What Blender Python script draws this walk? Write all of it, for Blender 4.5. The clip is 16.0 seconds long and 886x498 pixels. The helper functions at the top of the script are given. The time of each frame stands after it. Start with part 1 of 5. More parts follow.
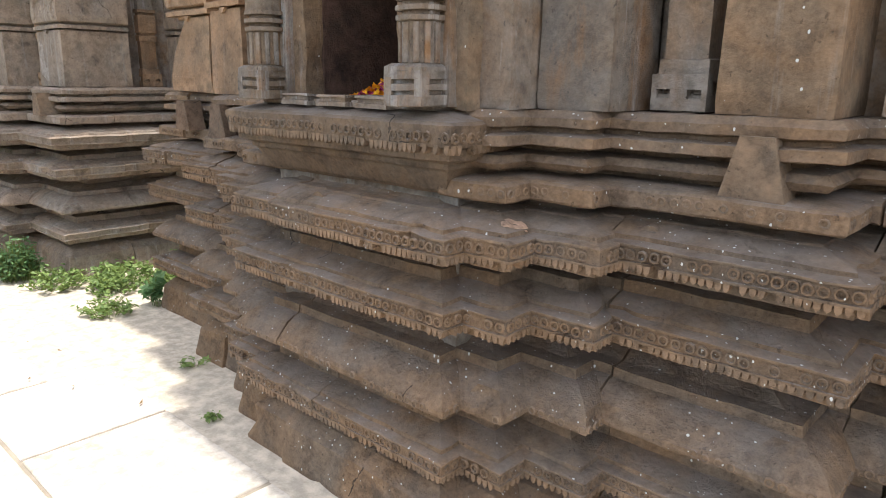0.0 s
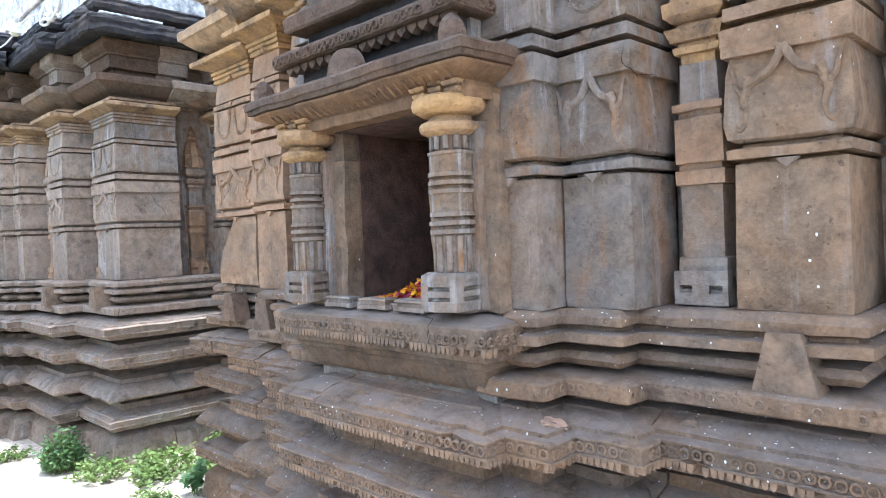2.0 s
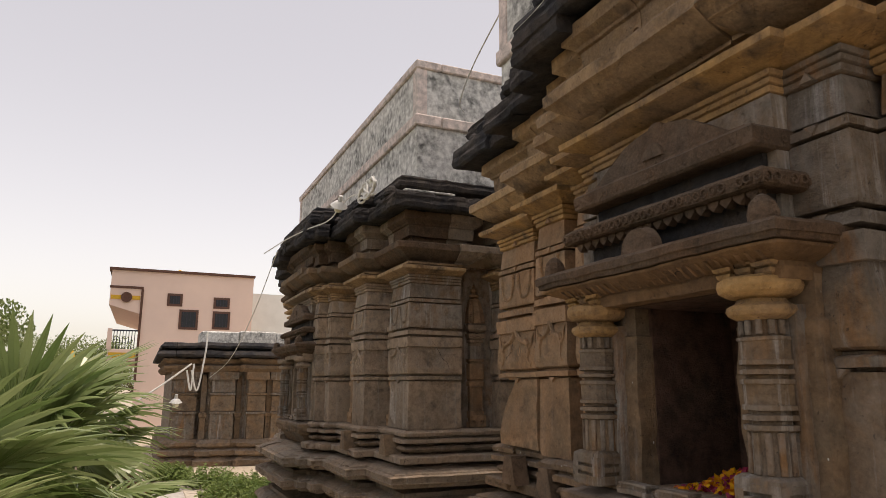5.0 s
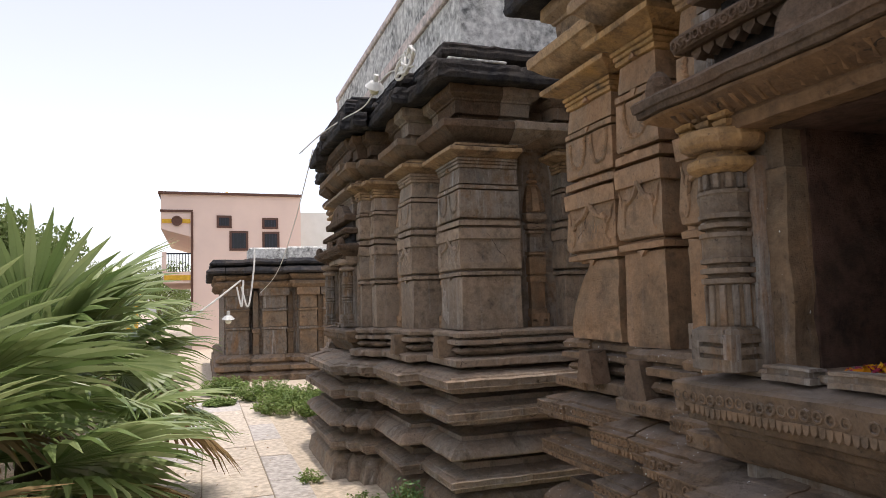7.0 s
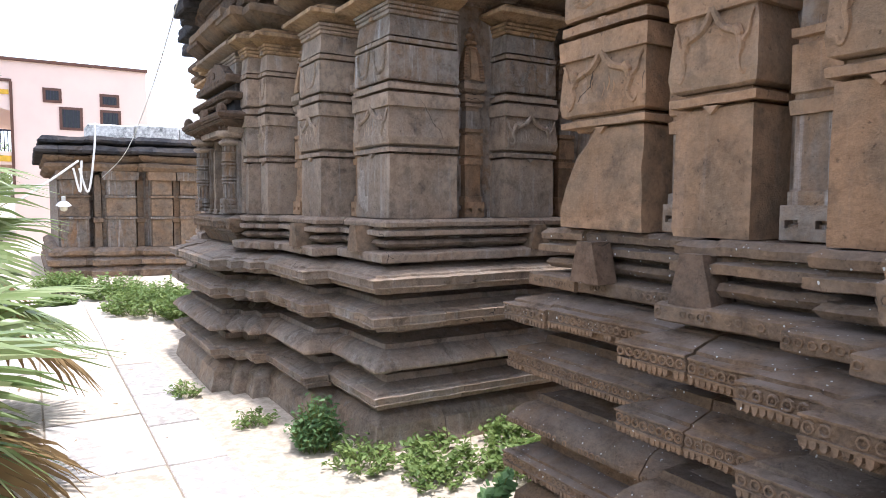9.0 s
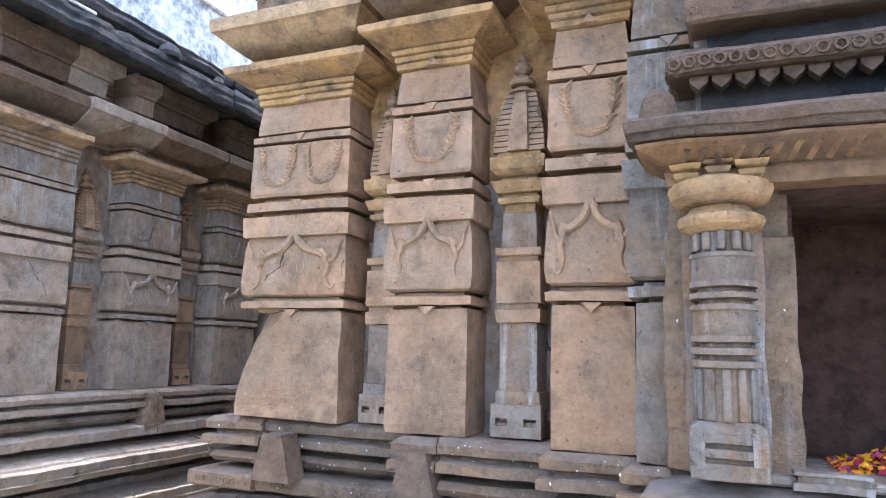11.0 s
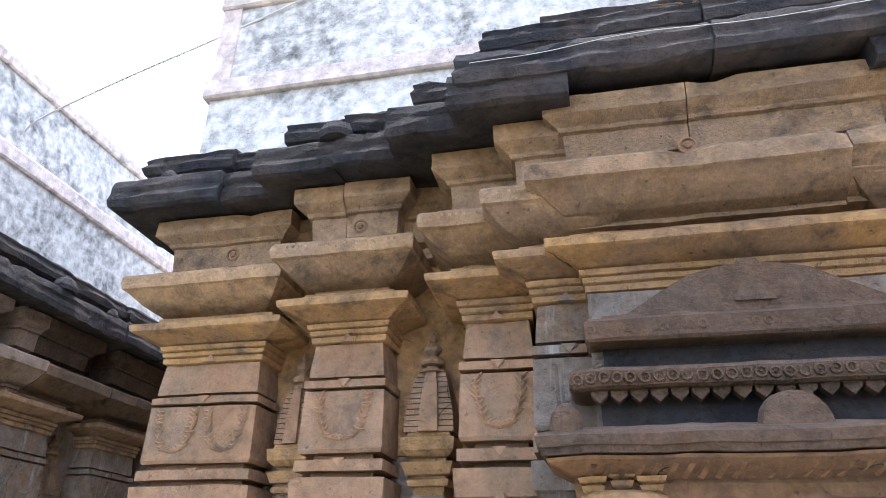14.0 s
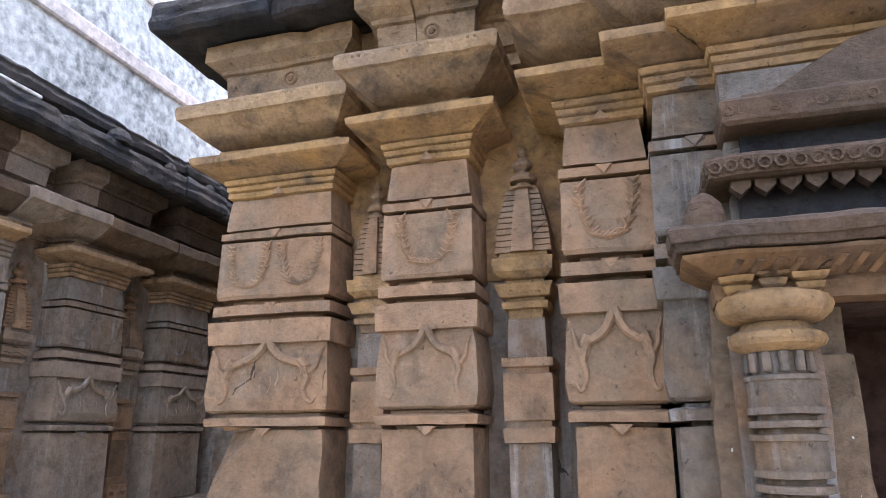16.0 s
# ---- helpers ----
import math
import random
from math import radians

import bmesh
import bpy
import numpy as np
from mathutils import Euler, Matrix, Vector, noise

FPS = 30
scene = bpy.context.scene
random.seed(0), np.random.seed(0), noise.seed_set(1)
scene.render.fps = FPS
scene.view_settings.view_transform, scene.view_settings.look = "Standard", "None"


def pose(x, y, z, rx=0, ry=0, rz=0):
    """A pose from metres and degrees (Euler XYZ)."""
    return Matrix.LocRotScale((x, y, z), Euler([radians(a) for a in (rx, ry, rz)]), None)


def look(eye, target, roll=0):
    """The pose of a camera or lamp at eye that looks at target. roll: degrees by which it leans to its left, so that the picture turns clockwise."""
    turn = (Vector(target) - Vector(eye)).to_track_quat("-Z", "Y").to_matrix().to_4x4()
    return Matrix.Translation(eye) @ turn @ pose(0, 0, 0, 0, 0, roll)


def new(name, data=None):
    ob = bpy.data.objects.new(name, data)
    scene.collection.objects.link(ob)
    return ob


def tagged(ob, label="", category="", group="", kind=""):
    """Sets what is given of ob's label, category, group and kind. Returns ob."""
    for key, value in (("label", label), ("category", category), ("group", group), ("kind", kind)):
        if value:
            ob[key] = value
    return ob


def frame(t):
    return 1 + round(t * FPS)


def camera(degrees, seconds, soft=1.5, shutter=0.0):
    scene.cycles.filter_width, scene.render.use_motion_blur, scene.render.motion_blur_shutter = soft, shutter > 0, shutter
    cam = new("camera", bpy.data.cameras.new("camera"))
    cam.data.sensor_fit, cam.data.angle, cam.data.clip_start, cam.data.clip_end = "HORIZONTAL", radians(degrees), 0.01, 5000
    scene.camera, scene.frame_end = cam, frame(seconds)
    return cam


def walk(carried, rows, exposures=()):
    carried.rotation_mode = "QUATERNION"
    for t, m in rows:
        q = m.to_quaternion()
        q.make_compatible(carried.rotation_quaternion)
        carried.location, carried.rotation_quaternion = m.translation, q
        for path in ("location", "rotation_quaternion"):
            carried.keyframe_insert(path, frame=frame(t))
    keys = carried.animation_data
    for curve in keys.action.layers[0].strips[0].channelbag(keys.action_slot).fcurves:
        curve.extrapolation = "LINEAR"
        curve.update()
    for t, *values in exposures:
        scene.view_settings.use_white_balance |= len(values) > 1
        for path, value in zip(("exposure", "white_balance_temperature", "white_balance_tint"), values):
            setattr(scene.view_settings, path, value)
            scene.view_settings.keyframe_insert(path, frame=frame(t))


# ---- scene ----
cam = camera(66.0, 16.0, soft=0.65)
METRES, EYE, TILT, LEAN, TURN = 4.1, 1.56, 0.80, 0.89, 42.0
ROWS = [
    (0.0, 0.0, 0.0, 0.0, 0.42, -14.61, -1.63),
    (0.5, -0.0008, -0.011, 0.013, 1.59, -10.62, -0.25),
    (1.0, -0.0017, -0.0167, 0.0196, 2.35, -7.84, -0.32),
    (1.5, -0.002, -0.0182, 0.0301, 2.27, -4.79, 0.3),
    (2.0, -0.0023, -0.0199, 0.0409, 2.83, -1.79, 1.43),
    (2.5, -0.0031, -0.0209, 0.0533, 3.12, 2.4, 2.11),
    (3.0, -0.0052, -0.0268, 0.0685, 4.17, 11.07, 1.84),
    (3.5, -0.0036, -0.0314, 0.0828, 5.21, 17.07, 2.71),
    (4.0, -0.0063, -0.0336, 0.0902, 11.24, 17.69, 2.38),
    (4.5, -0.0211, -0.0335, 0.0864, 21.91, 14.79, -0.2),
    (5.0, -0.0272, -0.0243, 0.0737, 24.51, 10.26, -0.66),
    (7.5, -0.1515, 0.1889, 0.0237, 29.6, 2.0, 0.72),
    (8.0, -0.1928, 0.2338, 0.0158, 25.45, -3.15, -2.91),
    (8.5, -0.2597, 0.2791, 0.0063, 15.63, -6.2, -0.84),
    (9.0, -0.3286, 0.3079, -0.0003, 16.79, -5.04, -0.91),
    (9.5, -0.3793, 0.3596, -0.0026, 3.07, -1.37, -0.94),
    (12.0, -0.4988, 0.3268, 0.0625, -23.77, 11.53, -2.68),
    (12.5, -0.4991, 0.3324, 0.0642, -26.46, 13.37, -2.06),
    (13.0, -0.4958, 0.3365, 0.0698, -27.81, 13.38, -1.23),
    (13.5, -0.5, 0.3343, 0.0767, -29.72, 20.2, -1.88),
    (14.0, -0.5071, 0.3249, 0.0887, -29.73, 25.82, -1.82),
    (14.5, -0.5139, 0.3191, 0.096, -30.09, 29.14, -0.58),
    (15.0, -0.5182, 0.3255, 0.0886, -28.83, 25.3, -1.79),
    (15.5, -0.5163, 0.3504, 0.0831, -27.06, 19.64, -1.72),
    (16.0, -0.4977, 0.4122, 0.0667, -25.09, 14.85, -0.9),
]
EXPOSURES = [(0.0, 1.17, 6230, 10), (0.5, 1.52, 5820, 10), (1.0, 1.77, 5570, 10), (1.5, 1.84, 5370, 10), (2.0, 1.82, 5270, 10), (2.5, 1.85, 5200, 10), (3.0, 1.53, 5270, 10), (3.5, 1.17, 5890, 19), (4.0, 0.10, 6380, 20), (4.5, -0.20, 6480, 11), (5.0, -0.28, 7700, 17), (6.0, -0.03, 7050, 16), (7.5, 0.22, 6650, 16), (8.0, 0.47, 6700, 16), (8.5, 0.71, 6020, 16), (9.0, 1.00, 5830, 16), (9.5, 1.32, 5440, 12), (11.0, 2.02, 5070, 12), (12.0, 2.60, 4720, 10), (12.5, 2.14, 4850, 11), (13.0, 2.04, 4850, 12), (13.5, 1.84, 4870, 12), (14.0, 1.42, 5680, 16), (14.5, 0.74, 6180, 16), (15.0, 0.60, 6330, 16), (15.5, 0.82, 6170, 16), (16.0, 1.42, 5620, 16)]
walk(cam, [(t, pose(0, 0, EYE, TILT, LEAN, TURN) @ pose(METRES * x, METRES * y, METRES * z, 90 + pitch, roll, yaw)) for t, x, y, z, yaw, pitch, roll in ROWS], exposures=EXPOSURES)

# ---- world and sun ----
SUN = Vector((0.035, 0.045, 1.0)).normalized()
world = bpy.data.worlds.new("world")
scene.world = world
world.use_nodes = True
wn = world.node_tree
sky = wn.nodes.new("ShaderNodeTexSky")
sky.sky_type = "NISHITA"
sky.sun_disc = False
sky.sun_elevation = math.asin(SUN.z)
sky.sun_rotation = math.atan2(SUN.x, SUN.y)
sky.air_density, sky.dust_density, sky.ozone_density = 1.0, 1.6, 1.0
wn.nodes["Background"].inputs["Strength"].default_value = 0.13
haze = wn.nodes.new("ShaderNodeHueSaturation")   # thin white overcast
haze.inputs["Saturation"].default_value, haze.inputs["Value"].default_value = 0.42, 1.9
wn.links.new(sky.outputs[0], haze.inputs["Color"])
wn.links.new(haze.outputs[0], wn.nodes["Background"].inputs["Color"])
sun = new("sun", bpy.data.lights.new("sun", "SUN"))
sun.data.energy, sun.data.angle, sun.data.color = 2.8, radians(1.5), (1.0, 0.94, 0.86)
sun.matrix_world = look(SUN * 30, (0, 0, 0))


# ---- materials ----
def nodes_of(name, rough=0.9):
    m = bpy.data.materials.new(name)
    m.use_nodes = True
    t = m.node_tree
    b = t.nodes["Principled BSDF"]
    b.inputs["Roughness"].default_value = rough
    b.inputs["Specular IOR Level"].default_value = 0.25
    return m, t, b


def noise_node(t, vec, scale, detail=6, rough=0.6, dist=0.0):
    n = t.nodes.new("ShaderNodeTexNoise")
    n.inputs["Scale"].default_value, n.inputs["Detail"].default_value = scale, detail
    n.inputs["Roughness"].default_value, n.inputs["Distortion"].default_value = rough, dist
    t.links.new(vec, n.inputs["Vector"])
    return n.outputs["Fac"]


def ramp(t, fac, lo, hi):
    r = t.nodes.new("ShaderNodeMapRange")
    r.inputs["From Min"].default_value, r.inputs["From Max"].default_value = lo, hi
    t.links.new(fac, r.inputs["Value"])
    return r.outputs["Result"]


def mix(t, fac, a, b, mode="MIX"):
    m = t.nodes.new("ShaderNodeMix")
    m.data_type, m.blend_type = "RGBA", mode
    if isinstance(fac, float):
        m.inputs["Factor"].default_value = fac
    else:
        t.links.new(fac, m.inputs["Factor"])
    for socket, v in ((m.inputs["A"], a), (m.inputs["B"], b)):
        if isinstance(v, tuple):
            socket.default_value = (*v, 1.0)
        else:
            t.links.new(v, socket)
    return m.outputs["Result"]


def maths(t, op, a, b):
    m = t.nodes.new("ShaderNodeMath")
    m.operation = op
    for socket, v in zip(m.inputs, (a, b)):
        if isinstance(v, (int, float)):
            socket.default_value = v
        else:
            t.links.new(v, socket)
    return m.outputs[0]


def stone(name, main, other, stain, rough=0.88, bump=0.75, specks=0.0, streak=0.0, vary=0.35, pits=0.5, stained=0.53, dust_skylight=0.0, patch=5.5, grainy=0.40, rust=0.0, mottle=0.45):
    """Weathered stone: two tones in broad patches, dark stains, fine grain and pits."""
    m, t, b = nodes_of(name, rough)
    geo = t.nodes.new("ShaderNodeNewGeometry")
    info = t.nodes.new("ShaderNodeObjectInfo")
    pos = geo.outputs["Position"]
    shift = t.nodes.new("ShaderNodeVectorMath")
    shift.operation = "MULTIPLY_ADD"
    t.links.new(info.outputs["Random"], shift.inputs[0])
    shift.inputs[1].default_value = (7.0, 3.0, 5.0)
    t.links.new(pos, shift.inputs[2])
    vec = shift.outputs[0]
    col = mix(t, ramp(t, noise_node(t, vec, 2.3, 6, 0.62, 0.6), 0.40, 0.62), main, other)
    col = mix(t, ramp(t, noise_node(t, vec, patch, 8, 0.7, 0.3), stained, stained + 0.19), col, stain)
    if streak > 0:
        mp = t.nodes.new("ShaderNodeMapping")
        mp.inputs["Scale"].default_value = (13.0, 13.0, 0.9)
        t.links.new(vec, mp.inputs["Vector"])
        f = maths(t, "MULTIPLY", ramp(t, noise_node(t, mp.outputs[0], 1.0, 6, 0.66), 0.55, 0.70), streak)
        col = mix(t, f, col, (0.50, 0.49, 0.47))
    if rust > 0:   # orange-brown stains that ran down
        mp = t.nodes.new("ShaderNodeMapping")
        mp.inputs["Scale"].default_value = (5.0, 5.0, 1.1)
        mp.inputs["Location"].default_value = (3.1, 1.7, 0.4)
        t.links.new(vec, mp.inputs["Vector"])
        f = maths(t, "MULTIPLY", ramp(t, noise_node(t, mp.outputs[0], 1.0, 7, 0.7, 0.4), 0.50, 0.64), rust)
        col = mix(t, f, col, (0.24, 0.125, 0.052))
    blotch = noise_node(t, vec, 17.0, 8, 0.72, 0.5)
    col = mix(t, mottle, col, mix(t, ramp(t, blotch, 0.34, 0.66), (0.22, 0.22, 0.22), (0.76, 0.76, 0.76)), "OVERLAY")
    hole = ramp(t, noise_node(t, pos, 46.0, 4, 0.6, 0.3), 0.36, 0.30) if grainy > 0.2 else 0.0
    if grainy > 0.2:   # small dark pits
        col = mix(t, maths(t, "MULTIPLY", hole, 0.6), col, tuple(c * 0.45 for c in stain))
    grain = noise_node(t, pos, 75.0, 6, 0.78)
    col = mix(t, grainy, col, mix(t, ramp(t, grain, 0.3, 0.7), (0.25, 0.25, 0.25), (0.8, 0.8, 0.8)), "OVERLAY")
    tone = ramp(t, info.outputs["Random"], 0.0, 1.0)
    hsv = t.nodes.new("ShaderNodeHueSaturation")
    t.links.new(col, hsv.inputs["Color"])
    t.links.new(maths(t, "ADD", maths(t, "MULTIPLY", tone, vary), 1.0 - vary / 2), hsv.inputs["Value"])
    col = hsv.outputs[0]
    if dust_skylight > 0:   # upward faces turn greyish and paler: dust, and skylight put into the colour
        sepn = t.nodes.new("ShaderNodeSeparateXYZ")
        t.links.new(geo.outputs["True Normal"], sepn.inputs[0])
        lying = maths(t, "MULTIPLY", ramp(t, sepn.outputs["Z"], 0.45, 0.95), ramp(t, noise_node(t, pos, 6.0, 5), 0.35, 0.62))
        col = mix(t, maths(t, "MULTIPLY", lying, dust_skylight), col, (0.262, 0.218, 0.186))
    crack = t.nodes.new("ShaderNodeTexVoronoi")
    crack.feature = "DISTANCE_TO_EDGE"
    crack.inputs["Scale"].default_value = 1.7
    bentv = t.nodes.new("ShaderNodeVectorMath")
    bentv.operation = "MULTIPLY_ADD"
    wobble = t.nodes.new("ShaderNodeTexNoise")
    wobble.inputs["Scale"].default_value, wobble.inputs["Detail"].default_value = 5.0, 6.0
    t.links.new(pos, wobble.inputs["Vector"])
    t.links.new(wobble.outputs["Color"], bentv.inputs[0])
    bentv.inputs[1].default_value = (0.16, 0.16, 0.16)
    t.links.new(vec, bentv.inputs[2])
    t.links.new(bentv.outputs[0], crack.inputs["Vector"])
    line = maths(t, "LESS_THAN", crack.outputs["Distance"], 0.0035)
    line = maths(t, "MULTIPLY", line, maths(t, "GREATER_THAN", noise_node(t, vec, 1.3, 2), 0.64))
    col = mix(t, maths(t, "MULTIPLY", line, 0.8), col, (0.02, 0.017, 0.015))
    chip = 0.0
    if grainy > 0.2:   # flaked-off patches
        chip = maths(t, "MULTIPLY", ramp(t, noise_node(t, vec, 8.0, 7, 0.66, 0.4), 0.585, 0.625), ramp(t, noise_node(t, vec, 1.6, 2), 0.45, 0.55))
        col = mix(t, maths(t, "MULTIPLY", chip, 0.42), col, tuple(0.5 * (a + c) for a, c in zip(stain, other)))
    edge = ramp(t, geo.outputs["Pointiness"], 0.53, 0.62)
    edge = maths(t, "MULTIPLY", edge, ramp(t, noise_node(t, pos, 14.0, 5), 0.40, 0.65))
    col = mix(t, maths(t, "MULTIPLY", edge, 0.6), col, tuple(min(1.0, c * 1.8 + 0.02) for c in main))
    if specks > 0:
        v = t.nodes.new("ShaderNodeTexVoronoi")
        v.inputs["Scale"].default_value = 52.0
        v.inputs["Randomness"].default_value = 1.0
        wob = t.nodes.new("ShaderNodeVectorMath")
        wob.operation = "MULTIPLY"
        wob.inputs[1].default_value = (1.0, 1.4, 0.7)
        t.links.new(pos, wob.inputs[0])
        t.links.new(wob.outputs[0], v.inputs["Vector"])
        sep = t.nodes.new("ShaderNodeSeparateColor")
        t.links.new(v.outputs["Color"], sep.inputs[0])
        size = maths(t, "MULTIPLY", ramp(t, sep.outputs[0], 1.0 - specks, 1.0), 0.22)
        dots = maths(t, "LESS_THAN", maths(t, "ADD", v.outputs["Distance"], maths(t, "MULTIPLY", noise_node(t, pos, 70.0, 4), 0.40)), maths(t, "ADD", size, 0.20))
        dots = maths(t, "MULTIPLY", dots, maths(t, "GREATER_THAN", sep.outputs[0], 1.0 - specks))
        dots = maths(t, "MULTIPLY", dots, maths(t, "GREATER_THAN", noise_node(t, pos, 3.0, 3), 0.47))
        col = mix(t, dots, col, (0.62, 0.62, 0.58))
    t.links.new(col, b.inputs["Base Color"])
    pit = ramp(t, noise_node(t, pos, 22.0, 8, 0.7), 0.25, 0.75)
    bp = t.nodes.new("ShaderNodeBump")
    bp.inputs["Strength"].default_value, bp.inputs["Distance"].default_value = bump, 0.028
    t.links.new(maths(t, "ADD", maths(t, "MULTIPLY", pit, pits), maths(t, "SUBTRACT", maths(t, "MULTIPLY", grain, 0.6), maths(t, "ADD", maths(t, "ADD", maths(t, "MULTIPLY", chip, 0.45), maths(t, "MULTIPLY", hole, 0.25)), line))), bp.inputs["Height"])
    t.links.new(bp.outputs[0], b.inputs["Normal"])
    return m


def plain(name, col, rough=0.7, other=None, scale=8.0, bump=0.1, metallic=0.0):
    m, t, b = nodes_of(name, rough)
    geo = t.nodes.new("ShaderNodeNewGeometry")
    n = noise_node(t, geo.outputs["Position"], scale, 6, 0.65)
    other = other or tuple(c * 0.72 for c in col)
    t.links.new(mix(t, ramp(t, n, 0.35, 0.65), col, other), b.inputs["Base Color"])
    b.inputs["Metallic"].default_value = metallic
    bp = t.nodes.new("ShaderNodeBump")
    bp.inputs["Strength"].default_value, bp.inputs["Distance"].default_value = bump, 0.01
    t.links.new(noise_node(t, geo.outputs["Position"], scale * 6, 5), bp.inputs["Height"])
    t.links.new(bp.outputs[0], b.inputs["Normal"])
    return m


def leafy(name, a, b_col, rough=0.5):
    m, t, b = nodes_of(name, rough)
    geo = t.nodes.new("ShaderNodeNewGeometry")
    col = mix(t, geo.outputs["Random Per Island"], a, b_col)
    t.links.new(col, b.inputs["Base Color"])
    tr = t.nodes.new("ShaderNodeBsdfTranslucent")
    t.links.new(col, tr.inputs["Color"])
    ms = t.nodes.new("ShaderNodeMixShader")
    ms.inputs[0].default_value = 0.3
    t.links.new(b.outputs[0], ms.inputs[1])
    t.links.new(tr.outputs[0], ms.inputs[2])
    t.links.new(ms.outputs[0], t.nodes["Material Output"].inputs["Surface"])
    return m


BROWN = stone("brown_stone", (0.186, 0.120, 0.070), (0.149, 0.116, 0.084), (0.065, 0.047, 0.033), dust_skylight=0.7)
SPECKLED = stone("speckled_stone", (0.197, 0.124, 0.070), (0.157, 0.118, 0.084), (0.071, 0.051, 0.035), specks=0.42, dust_skylight=0.6, grainy=0.55)
BUFF = stone("buff_stone", (0.281, 0.168, 0.092), (0.228, 0.160, 0.102), (0.126, 0.089, 0.059), streak=0.10, vary=0.25, bump=0.6, pits=0.4, mottle=0.28)
GREY = stone("grey_stone", (0.197, 0.172, 0.144), (0.226, 0.150, 0.090), (0.095, 0.080, 0.066), streak=0.85, vary=0.3, bump=0.7, pits=0.4, rust=0.35)
RUST = stone("rusty_brown_stone", (0.221, 0.138, 0.076), (0.186, 0.140, 0.094), (0.095, 0.068, 0.045), streak=0.25, vary=0.25, bump=0.7, pits=0.5, specks=0.12)
COLUMN = stone("column_stone", (0.160, 0.138, 0.115), (0.181, 0.125, 0.077), (0.078, 0.064, 0.051), streak=0.6, vary=0.2, bump=0.7, rust=0.75)
WING = stone("grey_brown_stone", (0.274, 0.200, 0.140), (0.257, 0.212, 0.167), (0.101, 0.076, 0.055), streak=0.3, vary=0.3, bump=0.6, pits=0.4, dust_skylight=0.1, mottle=0.35)
OCHRE = stone("ochre_stone", (0.395, 0.239, 0.097), (0.272, 0.180, 0.107), (0.094, 0.072, 0.055), vary=0.3, stained=0.51)
TAN = stone("tan_stone", (0.394, 0.262, 0.141), (0.295, 0.205, 0.131), (0.106, 0.081, 0.059), vary=0.3, dust_skylight=0.5, rust=0.4, stained=0.50)
# blackened eaves; also painted shade in the recessed bands of the niche head
DARK = stone("blackened_and_shade_stone", (0.026, 0.027, 0.031), (0.078, 0.064, 0.054), (0.009, 0.009, 0.011), bump=0.9, vary=0.4)
SOFFIT = stone("ochre_brown_soffit_stone", (0.194, 0.112, 0.052), (0.137, 0.088, 0.054), (0.058, 0.042, 0.031), vary=0.2)
# reddish-brown niche interior, with the shade of the recess put into the colour
NICHE_SHADE = stone("niche_stone", (0.084, 0.044, 0.030), (0.063, 0.042, 0.030), (0.027, 0.021, 0.016), vary=0.1)
HEAD = stone("dark_brown_stone", (0.128, 0.080, 0.049), (0.106, 0.078, 0.055), (0.047, 0.034, 0.024), vary=0.25, pits=0.9, dust_skylight=0.35, grainy=0.6)
FRESH = stone("fresh_broken_stone", (0.52, 0.33, 0.21), (0.44, 0.29, 0.20), (0.30, 0.19, 0.13), vary=0.1, bump=0.9)
FLAKE = stone("pale_flaked_stone", (0.42, 0.36, 0.30), (0.30, 0.235, 0.185), (0.20, 0.155, 0.125), vary=0.1, bump=0.9, patch=14.0)
PAVING = stone("cream_paving_stone", (0.425, 0.372, 0.305), (0.395, 0.345, 0.280), (0.330, 0.275, 0.205), bump=0.08, vary=0.22, pits=0.2, grainy=0.12, patch=2.2, mottle=0.12)
PAVING_GREY = stone("grey_paving_stone", (0.375, 0.350, 0.322), (0.355, 0.330, 0.302), (0.305, 0.270, 0.225), bump=0.08, vary=0.22, pits=0.2, grainy=0.12, patch=2.2, mottle=0.12)
JOINT = plain("joint_earth", (0.31, 0.26, 0.195), 0.95)
EARTH = stone("garden_earth", (0.085, 0.065, 0.042), (0.11, 0.08, 0.05), (0.06, 0.07, 0.03), bump=0.8, vary=0.0)
SOIL = stone("sandy_soil", (0.41, 0.35, 0.27), (0.395, 0.335, 0.26), (0.365, 0.31, 0.235), bump=0.2, vary=0.0, grainy=0.18, patch=1.5, mottle=0.2)
PLASTER = stone("whitewashed_plaster", (0.55, 0.545, 0.515), (0.42, 0.42, 0.395), (0.085, 0.090, 0.085), bump=0.4, vary=0.1, streak=0.2, stained=0.47, patch=2.6, mottle=0.3)
PINK = stone("pink_plaster", (0.54, 0.46, 0.42), (0.47, 0.43, 0.40), (0.20, 0.185, 0.175), bump=0.3, vary=0.1, patch=3.0, mottle=0.25)
HOUSE_PINK = plain("pink_wall_paint", (0.80, 0.62, 0.53), 0.8, (0.75, 0.58, 0.50), 0.8, 0.05)
HOUSE_WHITE = plain("white_wall_paint", (0.78, 0.78, 0.74), 0.8, (0.68, 0.68, 0.64), 0.8, 0.05)
BROWN_PAINT = plain("brown_paint", (0.14, 0.07, 0.05), 0.6)
YELLOW_PAINT = plain("yellow_paint", (0.75, 0.45, 0.05), 0.6)
GLASS = plain("dark_window_glass", (0.03, 0.035, 0.04), 0.15)
IRON = plain("dark_iron", (0.03, 0.03, 0.05), 0.5)
WIRE = plain("white_cable", (0.78, 0.77, 0.72), 0.5)
CERAMIC = plain("white_enamel", (0.70, 0.70, 0.66), 0.25)
BULB = plain("frosted_bulb", (0.75, 0.72, 0.55), 0.2)
PALM = leafy("palm_leaf", (0.135, 0.205, 0.062), (0.330, 0.385, 0.175), 0.25)
